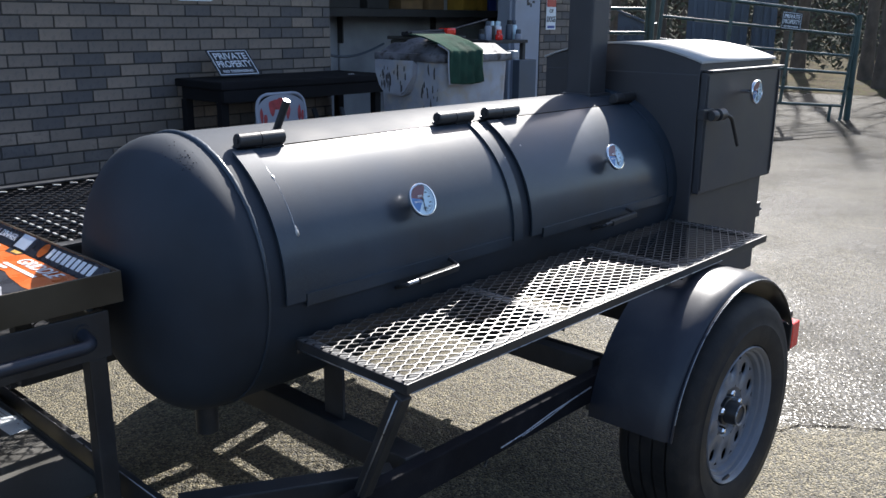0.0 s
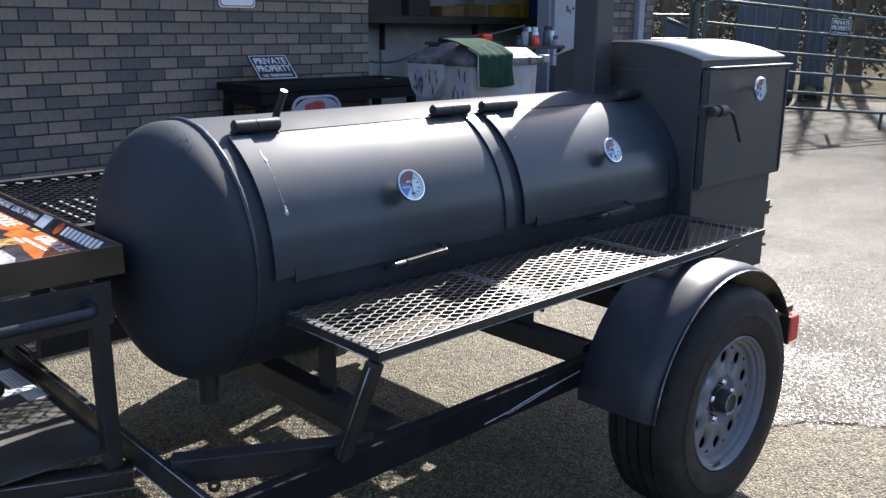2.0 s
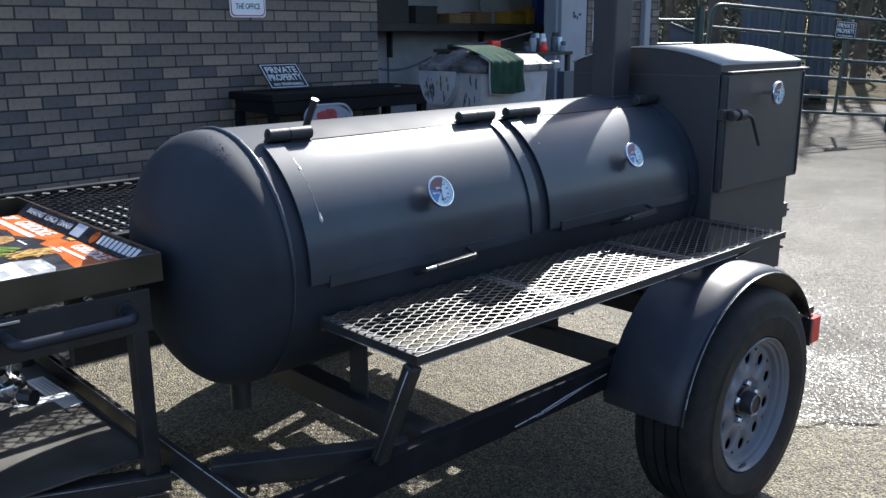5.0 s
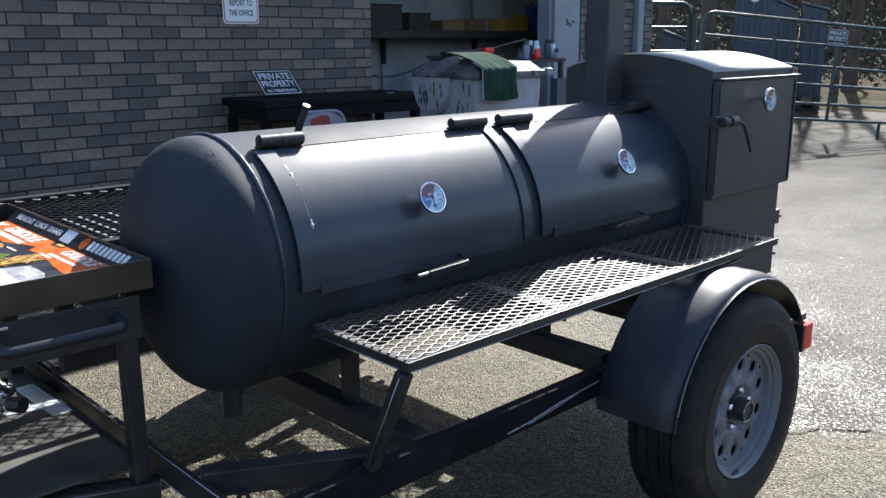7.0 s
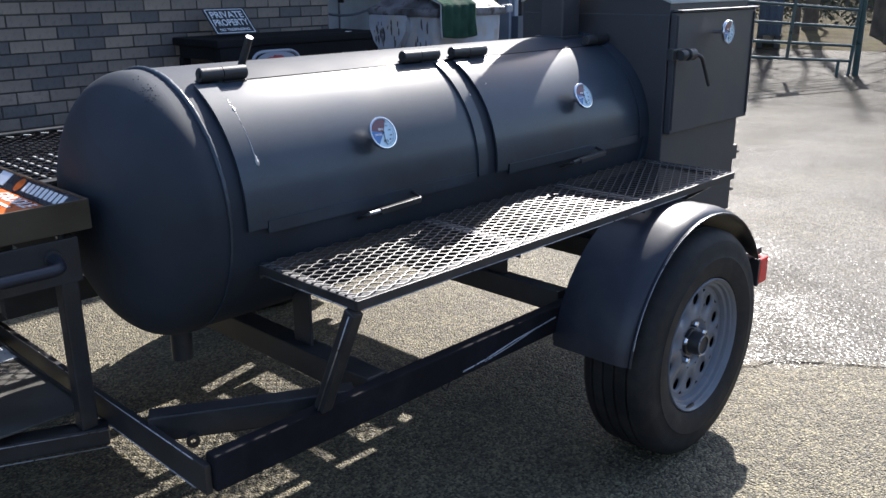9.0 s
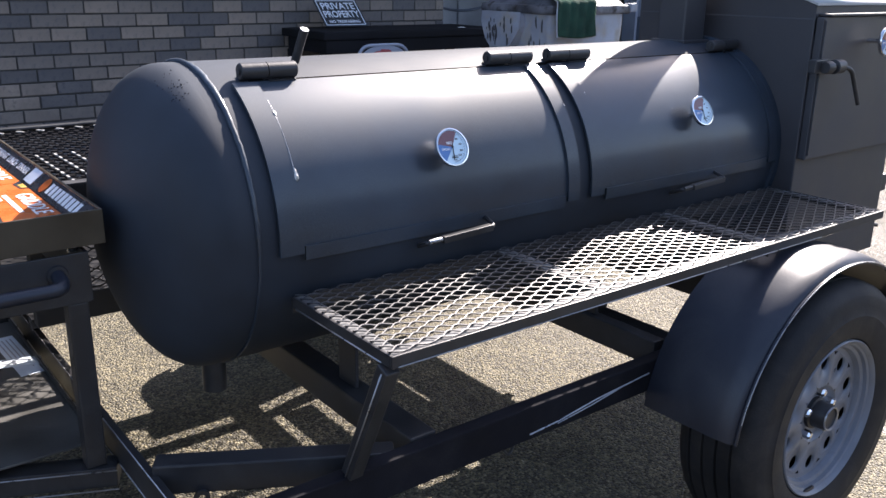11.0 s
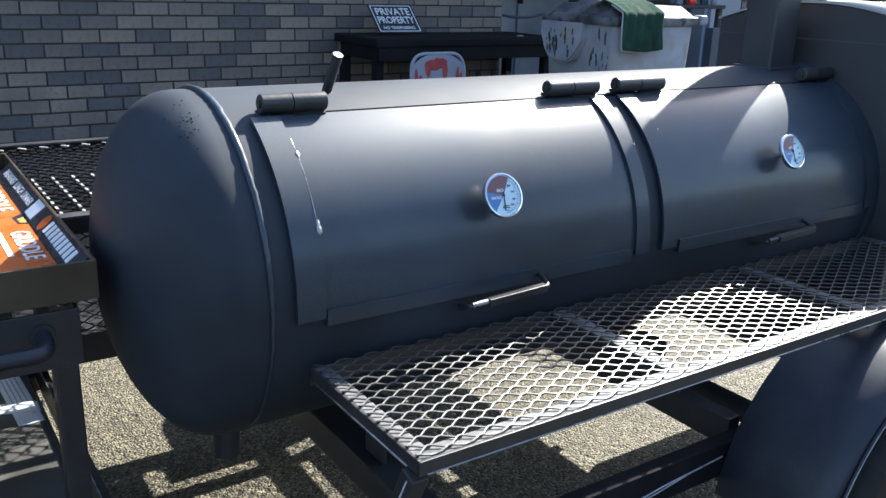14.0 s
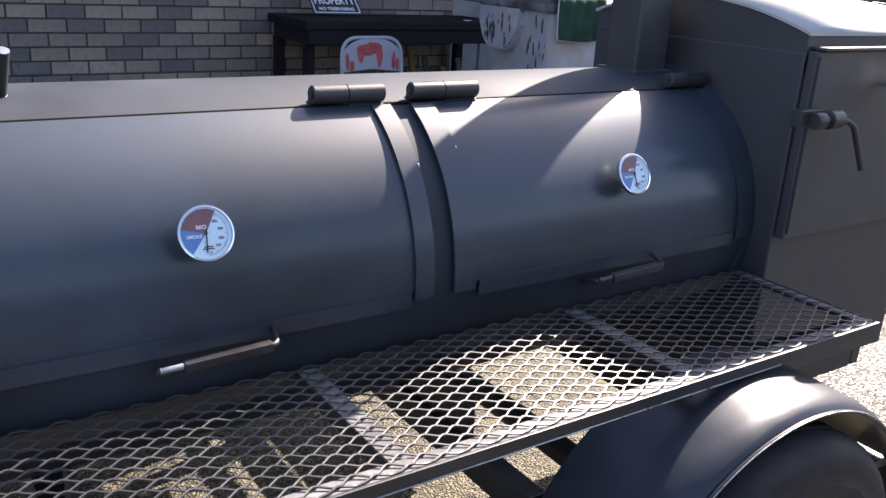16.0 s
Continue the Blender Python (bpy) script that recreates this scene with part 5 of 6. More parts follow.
for n, x, w, h, d, material, label, cat in (
        ("carton", 5.78, 0.30, 0.09, 0.24, M_CARTON, "brown cardboard carton on the garage shelf", "carton"),
        ("carton", 6.14, 0.26, 0.11, 0.24, M_CARTON, "low brown carton on the garage shelf", "carton"),
        ("carton", 6.70, 0.26, 0.12, 0.24, M_YELLOW, "yellow cardboard carton on the garage shelf", "carton"),
        ("carton", 6.98, 0.12, 0.17, 0.2, M_YELLOW, "tall yellow carton on the garage shelf", "carton"),
        ("spray_bottle", 7.20, 0.12, 0.30, 0.1, M_BLUE, "blue plastic bottle on the garage shelf", "bottle"),
        ("toolbox", 4.75, 0.55, 0.24, 0.26, M_DARK, "dark metal toolbox on the garage shelf", "toolbox"),
        ("toolbox", 5.25, 0.34, 0.16, 0.26, M_DARK, "low dark toolbox on the garage shelf", "toolbox"),
        ("jug", 7.38, 0.12, 0.16, 0.12, M_WHITEPAINT, "white plastic jug on the garage shelf", "jug"),
        ("jug", 7.54, 0.10, 0.20, 0.10, M_WHITEPAINT, "tall white plastic jug on the garage shelf", "jug")):
    t = thing(n, (x, 5.26, 1.50), label, cat, "things on the garage shelf")
    a = 20 * (random.random() - 0.5)
    body = box(-w / 2, w / 2, -d / 2, d / 2, 0, h, 0.012, pose(x, 5.27, 1.501, 0, 0, a))
    part("body", body, material, t)
    if cat in ("bottle", "jug"):
        part("cap", tube([(x, 5.27, 1.5 + h), (x, 5.27, 1.54 + h)], 0.022, 12), M_INK, t)
    else:
        part("lid", box(-w / 2 - 0.004, w / 2 + 0.004, -d / 2 - 0.004, d / 2 + 0.004, 0, 0.02, 0.004, pose(x, 5.27, 1.501 + h, 0, 0, a)), material, t)
board = thing("leaning_board", (6.5, 5.4, 1.5), "pale board leaning on the garage back wall", "board")
part("panel", box(6.36, 6.86, 0, 0.02, 0, 0.75, 0.003, pose(0, 5.40, 1.503, -6)), M_PLASTER, board)
rope = thing("hanging_hose", (3.9, 5.2, 1.0), "grey hose hanging across the garage opening", "hose")
part("hose", tube([(3.68 + 0.06 * i, 4.35 + 0.02 * i, 1.16 - 0.10 * math.sin(math.pi * i / 22)) for i in range(23)], 0.012, 8), M_GREYBOX, rope)
part("hook", box(3.62, 3.72, 4.20, 4.40, 1.12, 1.20, 0.004), M_DARK, rope)

# tool cart with spray cans behind the bin
cart = thing("tool_cart", (5.1, 3.5, 0), "dark steel tool cart with spray cans on top", "cart")
part("top", box(4.86, 5.42, 3.30, 3.75, 1.195, 1.225, 0.006), M_DARK, cart)
for x in (4.87, 5.37):
    for y in (3.32, 3.69):
        part("leg", box(x, x + 0.04, y, y + 0.04, 0.0, 1.194, 0.004), M_DARK, cart)
part("tray", box(4.82, 5.44, 3.34, 3.71, 0.45, 0.48, 0.004), M_DARK, cart)
part("side_bin", box(5.20, 5.45, 3.22, 3.298, 0.70, 1.05, 0.006), M_GREYBOX, cart)
random.seed(8)
for x, y, h, cm, lm in ((4.99, 3.42, 0.15, M_WHITEPAINT, M_GREYBOX), (5.075, 3.45, 0.15, M_DARK, M_DIAL), (5.15, 3.44, 0.15, M_SIGNWHITE, M_DIAL), (5.055, 3.345, 0.08, M_RED, M_RED), (4.93, 3.44, 0.08, M_GREYBOX, M_DARK), (5.29, 3.42, 0.16, M_GREYBOX, M_INK), (5.33, 3.345, 0.08, M_WHITEPAINT, M_GREYBOX), (5.375, 3.44, 0.16, M_DIAL, M_GREYBOX)):
    c = thing("spray_can", (x, y, 1.225), "small spray can standing on the tool cart", "spray can", "spray cans on the cart")
    part("can", lathe([(0, 0), (0, 0.031), (0.004, 0.033), (h - 0.04, 0.033), (h - 0.03, 0.028), (h - 0.028, 0)], pose(x, y, 1.2255, 0, -90, 0), 20), cm, c)
    part("cap", lathe([(h - 0.0275, 0), (h - 0.0275, 0.025), (h + 0.01, 0.023), (h + 0.012, 0)], pose(x, y, 1.2255, 0, -90, 0), 16), lm, c)
leaf = thing("string_trimmer", (4.4, 3.5, 1.3), "dark garden trimmer with a red motor lying behind the bin", "garden tool")
part("shaft", tube([(4.02, 3.46, 1.295), (4.60, 3.50, 1.315), (5.25, 3.66, 1.40)], 0.011, 10), M_INK, leaf)
part("motor", box(4.49, 4.61, 3.45, 3.56, 1.265, 1.33, 0.02), M_RED, leaf)
part("guard", box(4.05, 4.45, 3.43, 3.56, 1.265, 1.30, 0.012), M_INK, leaf)
crate = thing("storage_crate", (4.3, 3.55, 0), "dark storage crate behind the bin", "crate")
part("body", box(4.10, 4.62, 3.38, 3.74, 0.0, 1.235, 0.012), M_DARK, crate)
part("lid", box(4.08, 4.64, 3.36, 3.76, 1.2355, 1.264, 0.008), M_DARK, crate)

# ---- rolling bin with towel ----
BIN = pose(3.33, 2.40, 0) @ Matrix.Diagonal((1, 1, 1.075, 1))
BL = BIN @ pose(0, 0, 0, 0, 0, -90)       # its side with the pouring lip
bin_ = thing("rolling_bin", (3.33, 2.40, 0), "dirty white plastic rolling bin with a lid, smeared with dark paint", "bin")


def tub(w0, w1, d0, d1, z0, z1, wall=0.012):
    b = bmesh.new()
    rings = []
    for w, d, z in ((w0, d0, z0), (w1, d1, z1), (w1 - wall, d1 - wall, z1), (w0 - wall, d0 - wall, z0 + wall)):
        pts = []
        for cx, cy, a0 in ((1, 1, 0), (-1, 1, 90), (-1, -1, 180), (1, -1, 270)):
            for k in range(5):
                a = radians(a0 + 22.5 * k)
                pts.append(b.verts.new((cx * (w - 0.05) + 0.05 * math.cos(a), cy * (d - 0.05) + 0.05 * math.sin(a), z)))
        rings.append(pts)
    n = len(rings[0])
    for p, q in zip(rings, rings[1:]):
        for k in range(n):
            b.faces.new((p[k], p[(k + 1) % n], q[(k + 1) % n], q[k])).smooth = True
    b.faces.new(rings[0][::-1])
    b.faces.new(rings[-1])
    bmesh.ops.recalc_face_normals(b, faces=b.faces)
    sharpen(b, 40)
    return b


body = tub(0.285, 0.325, 0.265, 0.305, 0.12, 1.075)
body.transform(BIN)
part("tub", body, M_BIN, bin_)
rim = box(-0.345, 0.345, -0.325, 0.325, 1.055, 1.105, 0.015)
rim.transform(BIN)
part("rim", rim, M_LID, bin_, "dirty rolled rim")
lid = tub(0.27, 0.33, 0.25, 0.31, -1.160, -1.105)
lid.transform(BIN @ Matrix.Diagonal((1, 1, -1, 1)))
bmesh.ops.recalc_face_normals(lid, faces=lid.faces)
part("lid", lid, M_LID, bin_, "domed stained lid")
dome = bmesh.new()
bmesh.ops.create_uvsphere(dome, u_segments=32, v_segments=12, radius=1.0)
for v in dome.verts:
    v.co = (-0.07 + 0.19 * v.co.x, 0.03 + 0.20 * v.co.y, 1.150 + 0.052 * max(v.co.z, -0.3) + 0.006 * noise.noise(v.co * 3))
for f in dome.faces:
    f.smooth = True
dome.transform(BIN)
part("lid_dome", dome, M_LID, bin_, "raised shiny stained middle of the lid")
lipb = slab([(-0.265, 1.05), (-0.272, 1.0), (-0.25, 0.90), (-0.20, 0.855), (-0.04, 0.845), (0.01, 0.87), (0.06, 0.97), (0.07, 1.05)], 0.30, 0.375, pose(0, 0, 0, 90))
bmesh.ops.bevel(lipb, geom=lipb.edges[:], offset=0.012, segments=2, affect="EDGES")
lipb.transform(BL)
part("dump_lip", lipb, M_BIN, bin_)
post_ = box(0.33, 0.39, -0.34, -0.27, 1.065, 1.115, 0.012)
post_.transform(BIN)
part("corner_cap", post_, M_BIN, bin_)
random.seed(14)
for k in range(46):
    onlip = k < 26
    x = (-0.23 + 0.25 * random.random()) if onlip else (0.09 + 0.16 * random.random())
    z = (0.90 + 0.12 * random.random()) if onlip else (0.72 + 0.3 * random.random())
    s = 0.004 + 0.009 * random.random()
    yy = -0.3765 if onlip else -(0.285 + 0.040 * (z - 0.12) / 0.955) - 0.001
    smear = slab([(s * (0.4 + 0.6 * random.random()) * math.cos(t), s * (1.0 + 2.6 * random.random()) * math.sin(t)) for t in [i * 0.785 for i in range(8)]], 0, 0.001)
    smear.transform(BL @ pose(x, yy, z, 90 if onlip else 92.4))
    part("paint_smear", smear, M_GRIME, bin_)
for x in (-0.22, 0.22):
    for y in (-0.2, 0.2):
        wz = lathe([(-0.02, 0), (-0.02, 0.055), (0.02, 0.055), (0.02, 0)], BIN @ pose(x, y, 0.056), 20)
        part("caster", wz, M_RUBBER, bin_)
        fk = box(x - 0.03, x + 0.03, y - 0.03, y + 0.03, 0.10, 0.125, 0.004)
        fk.transform(BIN)
        part("caster_plate", fk, M_GREYBOX, bin_)
towel = thing("towel", (3.2, 2.15, 1.1), "dark green terry towel with a pale hem draped over the bin", "towel")
tv, tf = [], []
cols, rows_t = 26, 40
path = [(-0.02, 1.202), (-0.06, 1.200), (-0.13, 1.190), (-0.24, 1.160), (-0.335, 1.118), (-0.345, 1.06), (-0.349, 1.0), (-0.352, 0.935)]
for i in range(rows_t + 1):
    f = i / rows_t * (len(path) - 1)
    k = min(int(f), len(path) - 2)
    y, z = [a + (c - a) * (f - k) for a, c in zip(path[k], path[k + 1])]
    for j in range(cols + 1):
        u = j / cols
        x = -0.345 + 0.325 * u - 0.015 * (1 - u) * max(0, 1 - i / 22) + 0.005 * math.sin(i * 0.35)
        wave = (0.010 * math.sin(u * 14 + i * 0.06) + 0.006 * noise.noise((u * 5, i * 0.12, 0))) * min(1, i / 18)
        drop = -0.012 * math.sin(u * 3.1) * (i / rows_t)
        tv.append(tuple(BIN @ Vector((x, y - 0.012 - abs(wave), z + 0.008 + drop))))
for i in range(rows_t):
    for j in range(cols):
        a = i * (cols + 1) + j
        tf.append((a, a + 1, a + cols + 2, a + cols + 1))
tw = pydata("cloth", tv, tf, M_TOWEL, towel, smooth=True)
so = tw.modifiers.new("thick", "SOLIDIFY")
so.thickness = 0.008
part("hem", tube([tv[rows_t * (cols + 1) + j] for j in range(cols + 1)], 0.006, 8), M_BIN, towel, "pale towel hem")
part("hem", tube([tv[i * (cols + 1)] for i in range(18, rows_t + 1)], 0.005, 8), M_BIN, towel)

# ---- table, chair, signs at the wall ----
table = thing("work_table", (2.95, 3.62, 0), "black covered work table against the brick wall", "table")
part("table_top", box(2.20, 3.72, 3.36, 3.96, 0.930, 0.985, 0.012), M_TABLE, table)
part("apron", box(2.22, 3.68, 3.37, 3.40, 0.845, 0.929, 0.004), M_TABLE, table)
part("apron", box(2.22, 2.25, 3.401, 3.90, 0.845, 0.929, 0.004), M_TABLE, table)
for x in (2.22, 3.62):
    for y in (3.41, 3.86):
        part("leg", box(x, x + 0.06, y, y + 0.06, 0.0, 0.844, 0.006), M_TABLE, table)
part("lower_shelf", box(2.24, 3.66, 3.42, 3.90, 0.28, 0.31, 0.004), M_TABLE, table)
random.seed(31)
for k in range(7):
    x = 2.75 + 0.13 * k
    st = thing("timber_offcut", (x, 3.6, 0.31), "pale offcut of timber standing under the table", "timber", "timber under the table")
    part("piece", beam((x, 3.55, 0.312), (x + 0.05 * random.random(), 3.78, 0.62 + 0.2 * random.random()), 0.03 + 0.02 * random.random(), 0.02, 0.002), M_CARTON if k % 2 else M_GREYBOX, st)
scrap = thing("white_tag", (3.45, 3.5, 0.985), "scrap of white paper on the table", "paper")
part("sheet", box(3.42, 3.47, 3.48, 3.50, 0.9855, 0.988, 0), M_PRINT, scrap)


def warning_sign(m, w, h, name, label, rim=0.012):
    s = thing(name, tuple(m.translation), label, "sign")
    pl = box(-w / 2, w / 2, -h / 2, h / 2, -0.002, 0.002, 0.001)
    pl.transform(m)
    part("plate", pl, M_SIGN, s)
    for a, b, c, d in ((-w / 2 + rim, w / 2 - rim, h / 2 - rim * 1.5, h / 2 - rim), (-w / 2 + rim, w / 2 - rim, -h / 2 + rim, -h / 2 + rim * 1.5), (-w / 2 + rim, -w / 2 + rim * 1.5, -h / 2 + rim, h / 2 - rim), (w / 2 - rim * 1.5, w / 2 - rim, -h / 2 + rim, h / 2 - rim)):
        q = box(a, b, c, d, 0.0022, 0.0028, 0)
        q.transform(m)
        part("border", q, M_SIGNWHITE, s)
    k = 0.62
    lettering("PRIVATE", h * 0.335, m @ pose(0, h * 0.225, 0.0032), M_SIGNWHITE, s, stretch=w / h * k * 1.02)
    lettering("PROPERTY", h * 0.335, m @ pose(0, -h * 0.07, 0.0032), M_SIGNWHITE, s, stretch=w / h * k * 0.84)
    lettering("NO TRESPASSING", h * 0.135, m @ pose(0, -h * 0.33, 0.0032), M_SIGNWHITE, s, stretch=w / h * k * 1.1)
    return s


warning_sign(facing(2.575, 3.775, 1.088, 0.0, -0.70, 0.714, 0), 0.345, 0.255, "warning_sign", "black and white warning sign leaning on the work table")
vs = thing("office_sign", (2.425, 3.99, 1.70), "white metal notice with a red border on the brick wall", "sign")
OFF = facing(2.425, 3.985, 1.720, 0, -1, 0)
for n, w, h, z, material in (("plate", 0.302, 0.41, 0.0, M_SIGNWHITE), ("red_border", 0.284, 0.392, 0.0016, M_SIGNRED), ("panel", 0.270, 0.378, 0.0024, M_SIGNWHITE)):
    c = 0.03
    pts = []
    for cx, cy, a0 in ((1, 1, 0), (-1, 1, 90), (-1, -1, 180), (1, -1, 270)):
        for k in range(5):
            a = radians(a0 + 22.5 * k)
            pts.append((cx * (w / 2 - c) + c * math.cos(a), cy * (h / 2 - c) + c * math.sin(a)))
    part(n, slab(pts, z, z + 0.0014, OFF), material, vs)
lettering("REPORT TO", 0.058, OFF @ pose(0, -0.058, 0.0046), M_INK, vs, stretch=0.62)
lettering("THE OFFICE", 0.058, OFF @ pose(0, -0.128, 0.0046), M_INK, vs, stretch=0.66)
ds = thing("dog_sign", (6.70, 3.99, 1.45), "small white notice with a red band on the brick wall", "sign")
DOG = facing(6.70, 3.992, 1.46, 0, -1, 0)
for n, x0, x1, y0, y1, z, material in (("plate", -0.085, 0.085, -0.16, 0.16, 0, M_SIGNWHITE), ("red_band", -0.08, 0.08, 0.075, 0.15, 0.003, M_SIGNRED), ("small_print_bar", -0.06, 0.06, -0.145, -0.12, 0.003, M_BLUE)):
    q = box(x0, x1, y0, y1, z, z + 0.003, 0)
    q.transform(DOG)
    part(n, q, material, ds)
lettering("OF", 0.055, DOG @ pose(0, 0.03, 0.0066), M_INK, ds)
lettering("DOGS", 0.085, DOG @ pose(0, -0.055, 0.0066), M_INK, ds, stretch=0.62)

chair = thing("folding_chair", (2.50, 3.15, 0), "white metal folding chair with red spray paint on its back", "chair")
CX, CY = 2.545, 3.16
half, ztop = 0.205, 0.905
frame_pts = rounded([(CX - half - 0.01, CY + 0.12, 0.0), (CX - half, CY, 0.55), (CX - half + 0.005, CY + 0.03, ztop), (CX + half - 0.005, CY + 0.03, ztop), (CX + half, CY, 0.55), (CX + half + 0.01, CY + 0.12, 0.0)], 0.11, 10)
part("frame", tube(frame_pts, 0.011, 12), M_WHITEPAINT, chair)
bp_ = []
for i in range(15):
    u = i / 14
    bp_.append((CX - half + 0.008 + (2 * half - 0.016) * u, 0.70 + (0.018 * math.sin(math.pi * u))))
top_ = [(CX + half - 0.008 - (2 * half - 0.016) * i / 14, ztop - 0.006 - 0.075 * (abs(2 * i / 14 - 1) ** 3.2)) for i in range(15)]
part("backrest", slab(bp_ + top_, -0.003, 0.003, Matrix.Translation((0, CY + 0.022, 0)) @ pose(0, 0, 0, 90)), M_WHITEPAINT, chair, "white backrest with red spray paint")
random.seed(17)
for k, (cx, cz, w, h) in enumerate(((-0.02, 0.84, 0.085, 0.035), (0.05, 0.80, 0.02, 0.06), (-0.075, 0.81, 0.022, 0.05), (-0.165, 0.765, 0.012, 0.05), (-0.135, 0.74, 0.014, 0.04), (0.15, 0.765, 0.013, 0.05), (0.01, 0.855, 0.05, 0.025), (0.175, 0.75, 0.01, 0.035))):
    blot = slab([(CX + cx + w * (0.8 + 0.4 * random.random()) * math.cos(i * 0.524), cz + h * (0.75 + 0.5 * random.random()) * math.sin(i * 0.524)) for i in range(12)], 0.0031, 0.0036 + 0.0004 * k, Matrix.Translation((0, CY + 0.022, 0)) @ pose(0, 0, 0, 90))
    part("paint_blot", blot, M_REDPAINT, chair)
part("seat", box(CX - 0.19, CX + 0.19, CY - 0.36, CY - 0.005, 0.43, 0.45, 0.01), M_WHITEPAINT, chair)
part("front_frame", tube(rounded([(CX - half + 0.02, CY - 0.40, 0.0), (CX - half + 0.02, CY + 0.0, 0.50)], 0.02), 0.010, 10), M_WHITEPAINT, chair)
part("front_frame", tube(rounded([(CX + half - 0.02, CY - 0.40, 0.0), (CX + half - 0.02, CY + 0.0, 0.50)], 0.02), 0.010, 10), M_WHITEPAINT, chair)
part("back_edge", tube([(CX - half + 0.012, CY + 0.02, 0.700), (CX, CY + 0.02, 0.718), (CX + half - 0.012, CY + 0.02, 0.700)], 0.006, 8), M_INK, chair)

# ---- gate and fence ----
GM = Matrix.Translation((8.98, 4.06, -0.07)) @ pose(0, 0, 0, 0, 4.09, -22.0)


def gate_panel(m, length, zs, uprights, name, label):
    t = thing(name, tuple(m.translation), label, "gate")
    zb, zt = zs[-1], zs[0]
    fr = tube(rounded([(0, 0, zb), (0, 0, zt), (length, 0, zt), (length, 0, zb)], 0.16, 8), 0.025, 12)
    fr.transform(m)
    part("gate_frame", fr, M_GATE, t)
    for z in zs[1:]:
        r = tube([(0, 0, z), (length, 0, z)], 0.021, 10)
        r.transform(m)
        part("rail", r, M_GATE, t)
    for x in uprights:
        u = box(x - 0.03, x + 0.03, -0.032, -0.024, zb - 0.02, zt + 0.0, 0.004)
        u.transform(m)
        part("upright", u, M_GATE, t)
    return t


RAILS = (1.815, 1.53, 1.243, 0.998, 0.742, 0.528)
gate = gate_panel(GM, 3.50, RAILS, (1.13, 2.23), "metal_gate", "green tubular steel farm gate, closed")
hoop = tube(rounded([(3.26, 0, 0.52), (3.26, 0, 0.29), (3.38, 0, 0.275), (3.50, 0, 0.32), (3.50, 0, 0.53)], 0.12, 8), 0.022, 10)
hoop.transform(GM)
part("foot_hoop", hoop, M_GATE, gate)
SM = Matrix.Translation((8.02, 4.45, 0)) @ pose(0, 0, 0, 0, 0, -22.0)
gate_panel(SM, 0.93, (1.835, 1.54, 1.25, 1.0, 0.75, 0.53), (), "fence_panel", "short green tubular fence panel beside the building")
gp = thing("gate_post", (8.90, 4.06, 0), "round green steel gate post", "post")
part("post", tube([(8.905, 4.055, 0), (8.905, 4.055, 1.70)], 0.045, 16), M_GATE, gp)
part("chain", tube([(8.93 + 0.05 * math.cos(t * 0.7), 4.05 + 0.05 * math.sin(t * 0.7), 1.36 + 0.01 * math.sin(t)) for t in range(9)], 0.01, 8, closed=True), M_GATE, gp)
gp2 = thing("gate_post", (12.36, 2.69, 0), "round green steel gate post", "post")
part("post", tube([(12.36, 2.69, 0), (12.36, 2.69, 1.50)], 0.045, 16), M_GATE, gp2)
sg = GM @ facing(2.19, -0.045, 1.640, 0, -1, 0)
warning_sign(sg, 0.37, 0.235, "warning_sign", "black and white warning sign wired to the green gate")

# ---- things behind the gate ----
def parked_box(m, w, d, h, slope, label, name="dumpster"):
    t = thing(name, tuple(m.translation), label, "container")
    b = bmesh.new()
    prof = [(-w / 2, 0.25), (w / 2, 0.25), (w / 2, h - slope), (-w / 2, h)]
    lo = [b.verts.new((x, -d / 2, z)) for x, z in prof]
    hi = [b.verts.new((x, d / 2, z)) for x, z in prof]
    b.faces.new(lo)
    b.faces.new(hi[::-1])
    for i in range(4):
        j = (i + 1) % 4
        b.faces.new((lo[i], hi[i], hi[j], lo[j]))
    bmesh.ops.recalc_face_normals(b, faces=b.faces)
    bmesh.ops.bevel(b, geom=b.edges[:], offset=0.02, segments=2, affect="EDGES")
    b.transform(m)
    part("body", b, M_GREYBOX, t)
    for x in (-w * 0.3, 0.0, w * 0.3):
        r = box(x - 0.03, x + 0.03, -d / 2 - 0.05, -d / 2 - 0.002, 0.3, h - slope - 0.05, 0.006)
        r.transform(m)
        part("rib", r, M_GREYBOX, t)
    lidp = box(-w / 2 - 0.04, w / 2 + 0.04, -d / 2 - 0.05, d / 2 + 0.05, -0.02, 0.02, 0.006)
    lidp.transform(m @ pose(0, 0, h - slope / 2 + 0.03, 0, math.degrees(math.atan2(slope, w))))
    part("lid", lidp, M_GREYBOX, t)
    for x in (-w * 0.38, w * 0.38):
        sk = box(x - 0.06, x + 0.06, -d / 2, d / 2, 0.0, 0.249, 0.01)
        sk.transform(m)
        part("skid", sk, M_DARK, t)
    return t


tr = parked_box(pose(15.3, 6.55, 0.0, 0, 0, -63), 0.66, 0.8, 2.32, 0.04, "tall grey-blue steel box behind the gate", "steel_box")
disc = lathe([(0, 0), (0, 0.09), (0.02, 0.09), (0.02, 0)], pose(15.3, 6.55, 0, 0, 0, -63) @ pose(0.02, -0.47, 2.18, 0, 0, 90), 28)
part("white_disc", disc, M_PRINT, tr)
parked_box(pose(16.9, 6.72, 0.0, 0, 0, -65), 0.62, 0.9, 2.26, 0.30, "grey-blue steel container with a sloping lid behind the gate")
parked_box(pose(17.1, 6.12, 0.0, 0, 0, -65), 0.46, 0.8, 2.08, 0.12, "small dark grey container behind the gate")
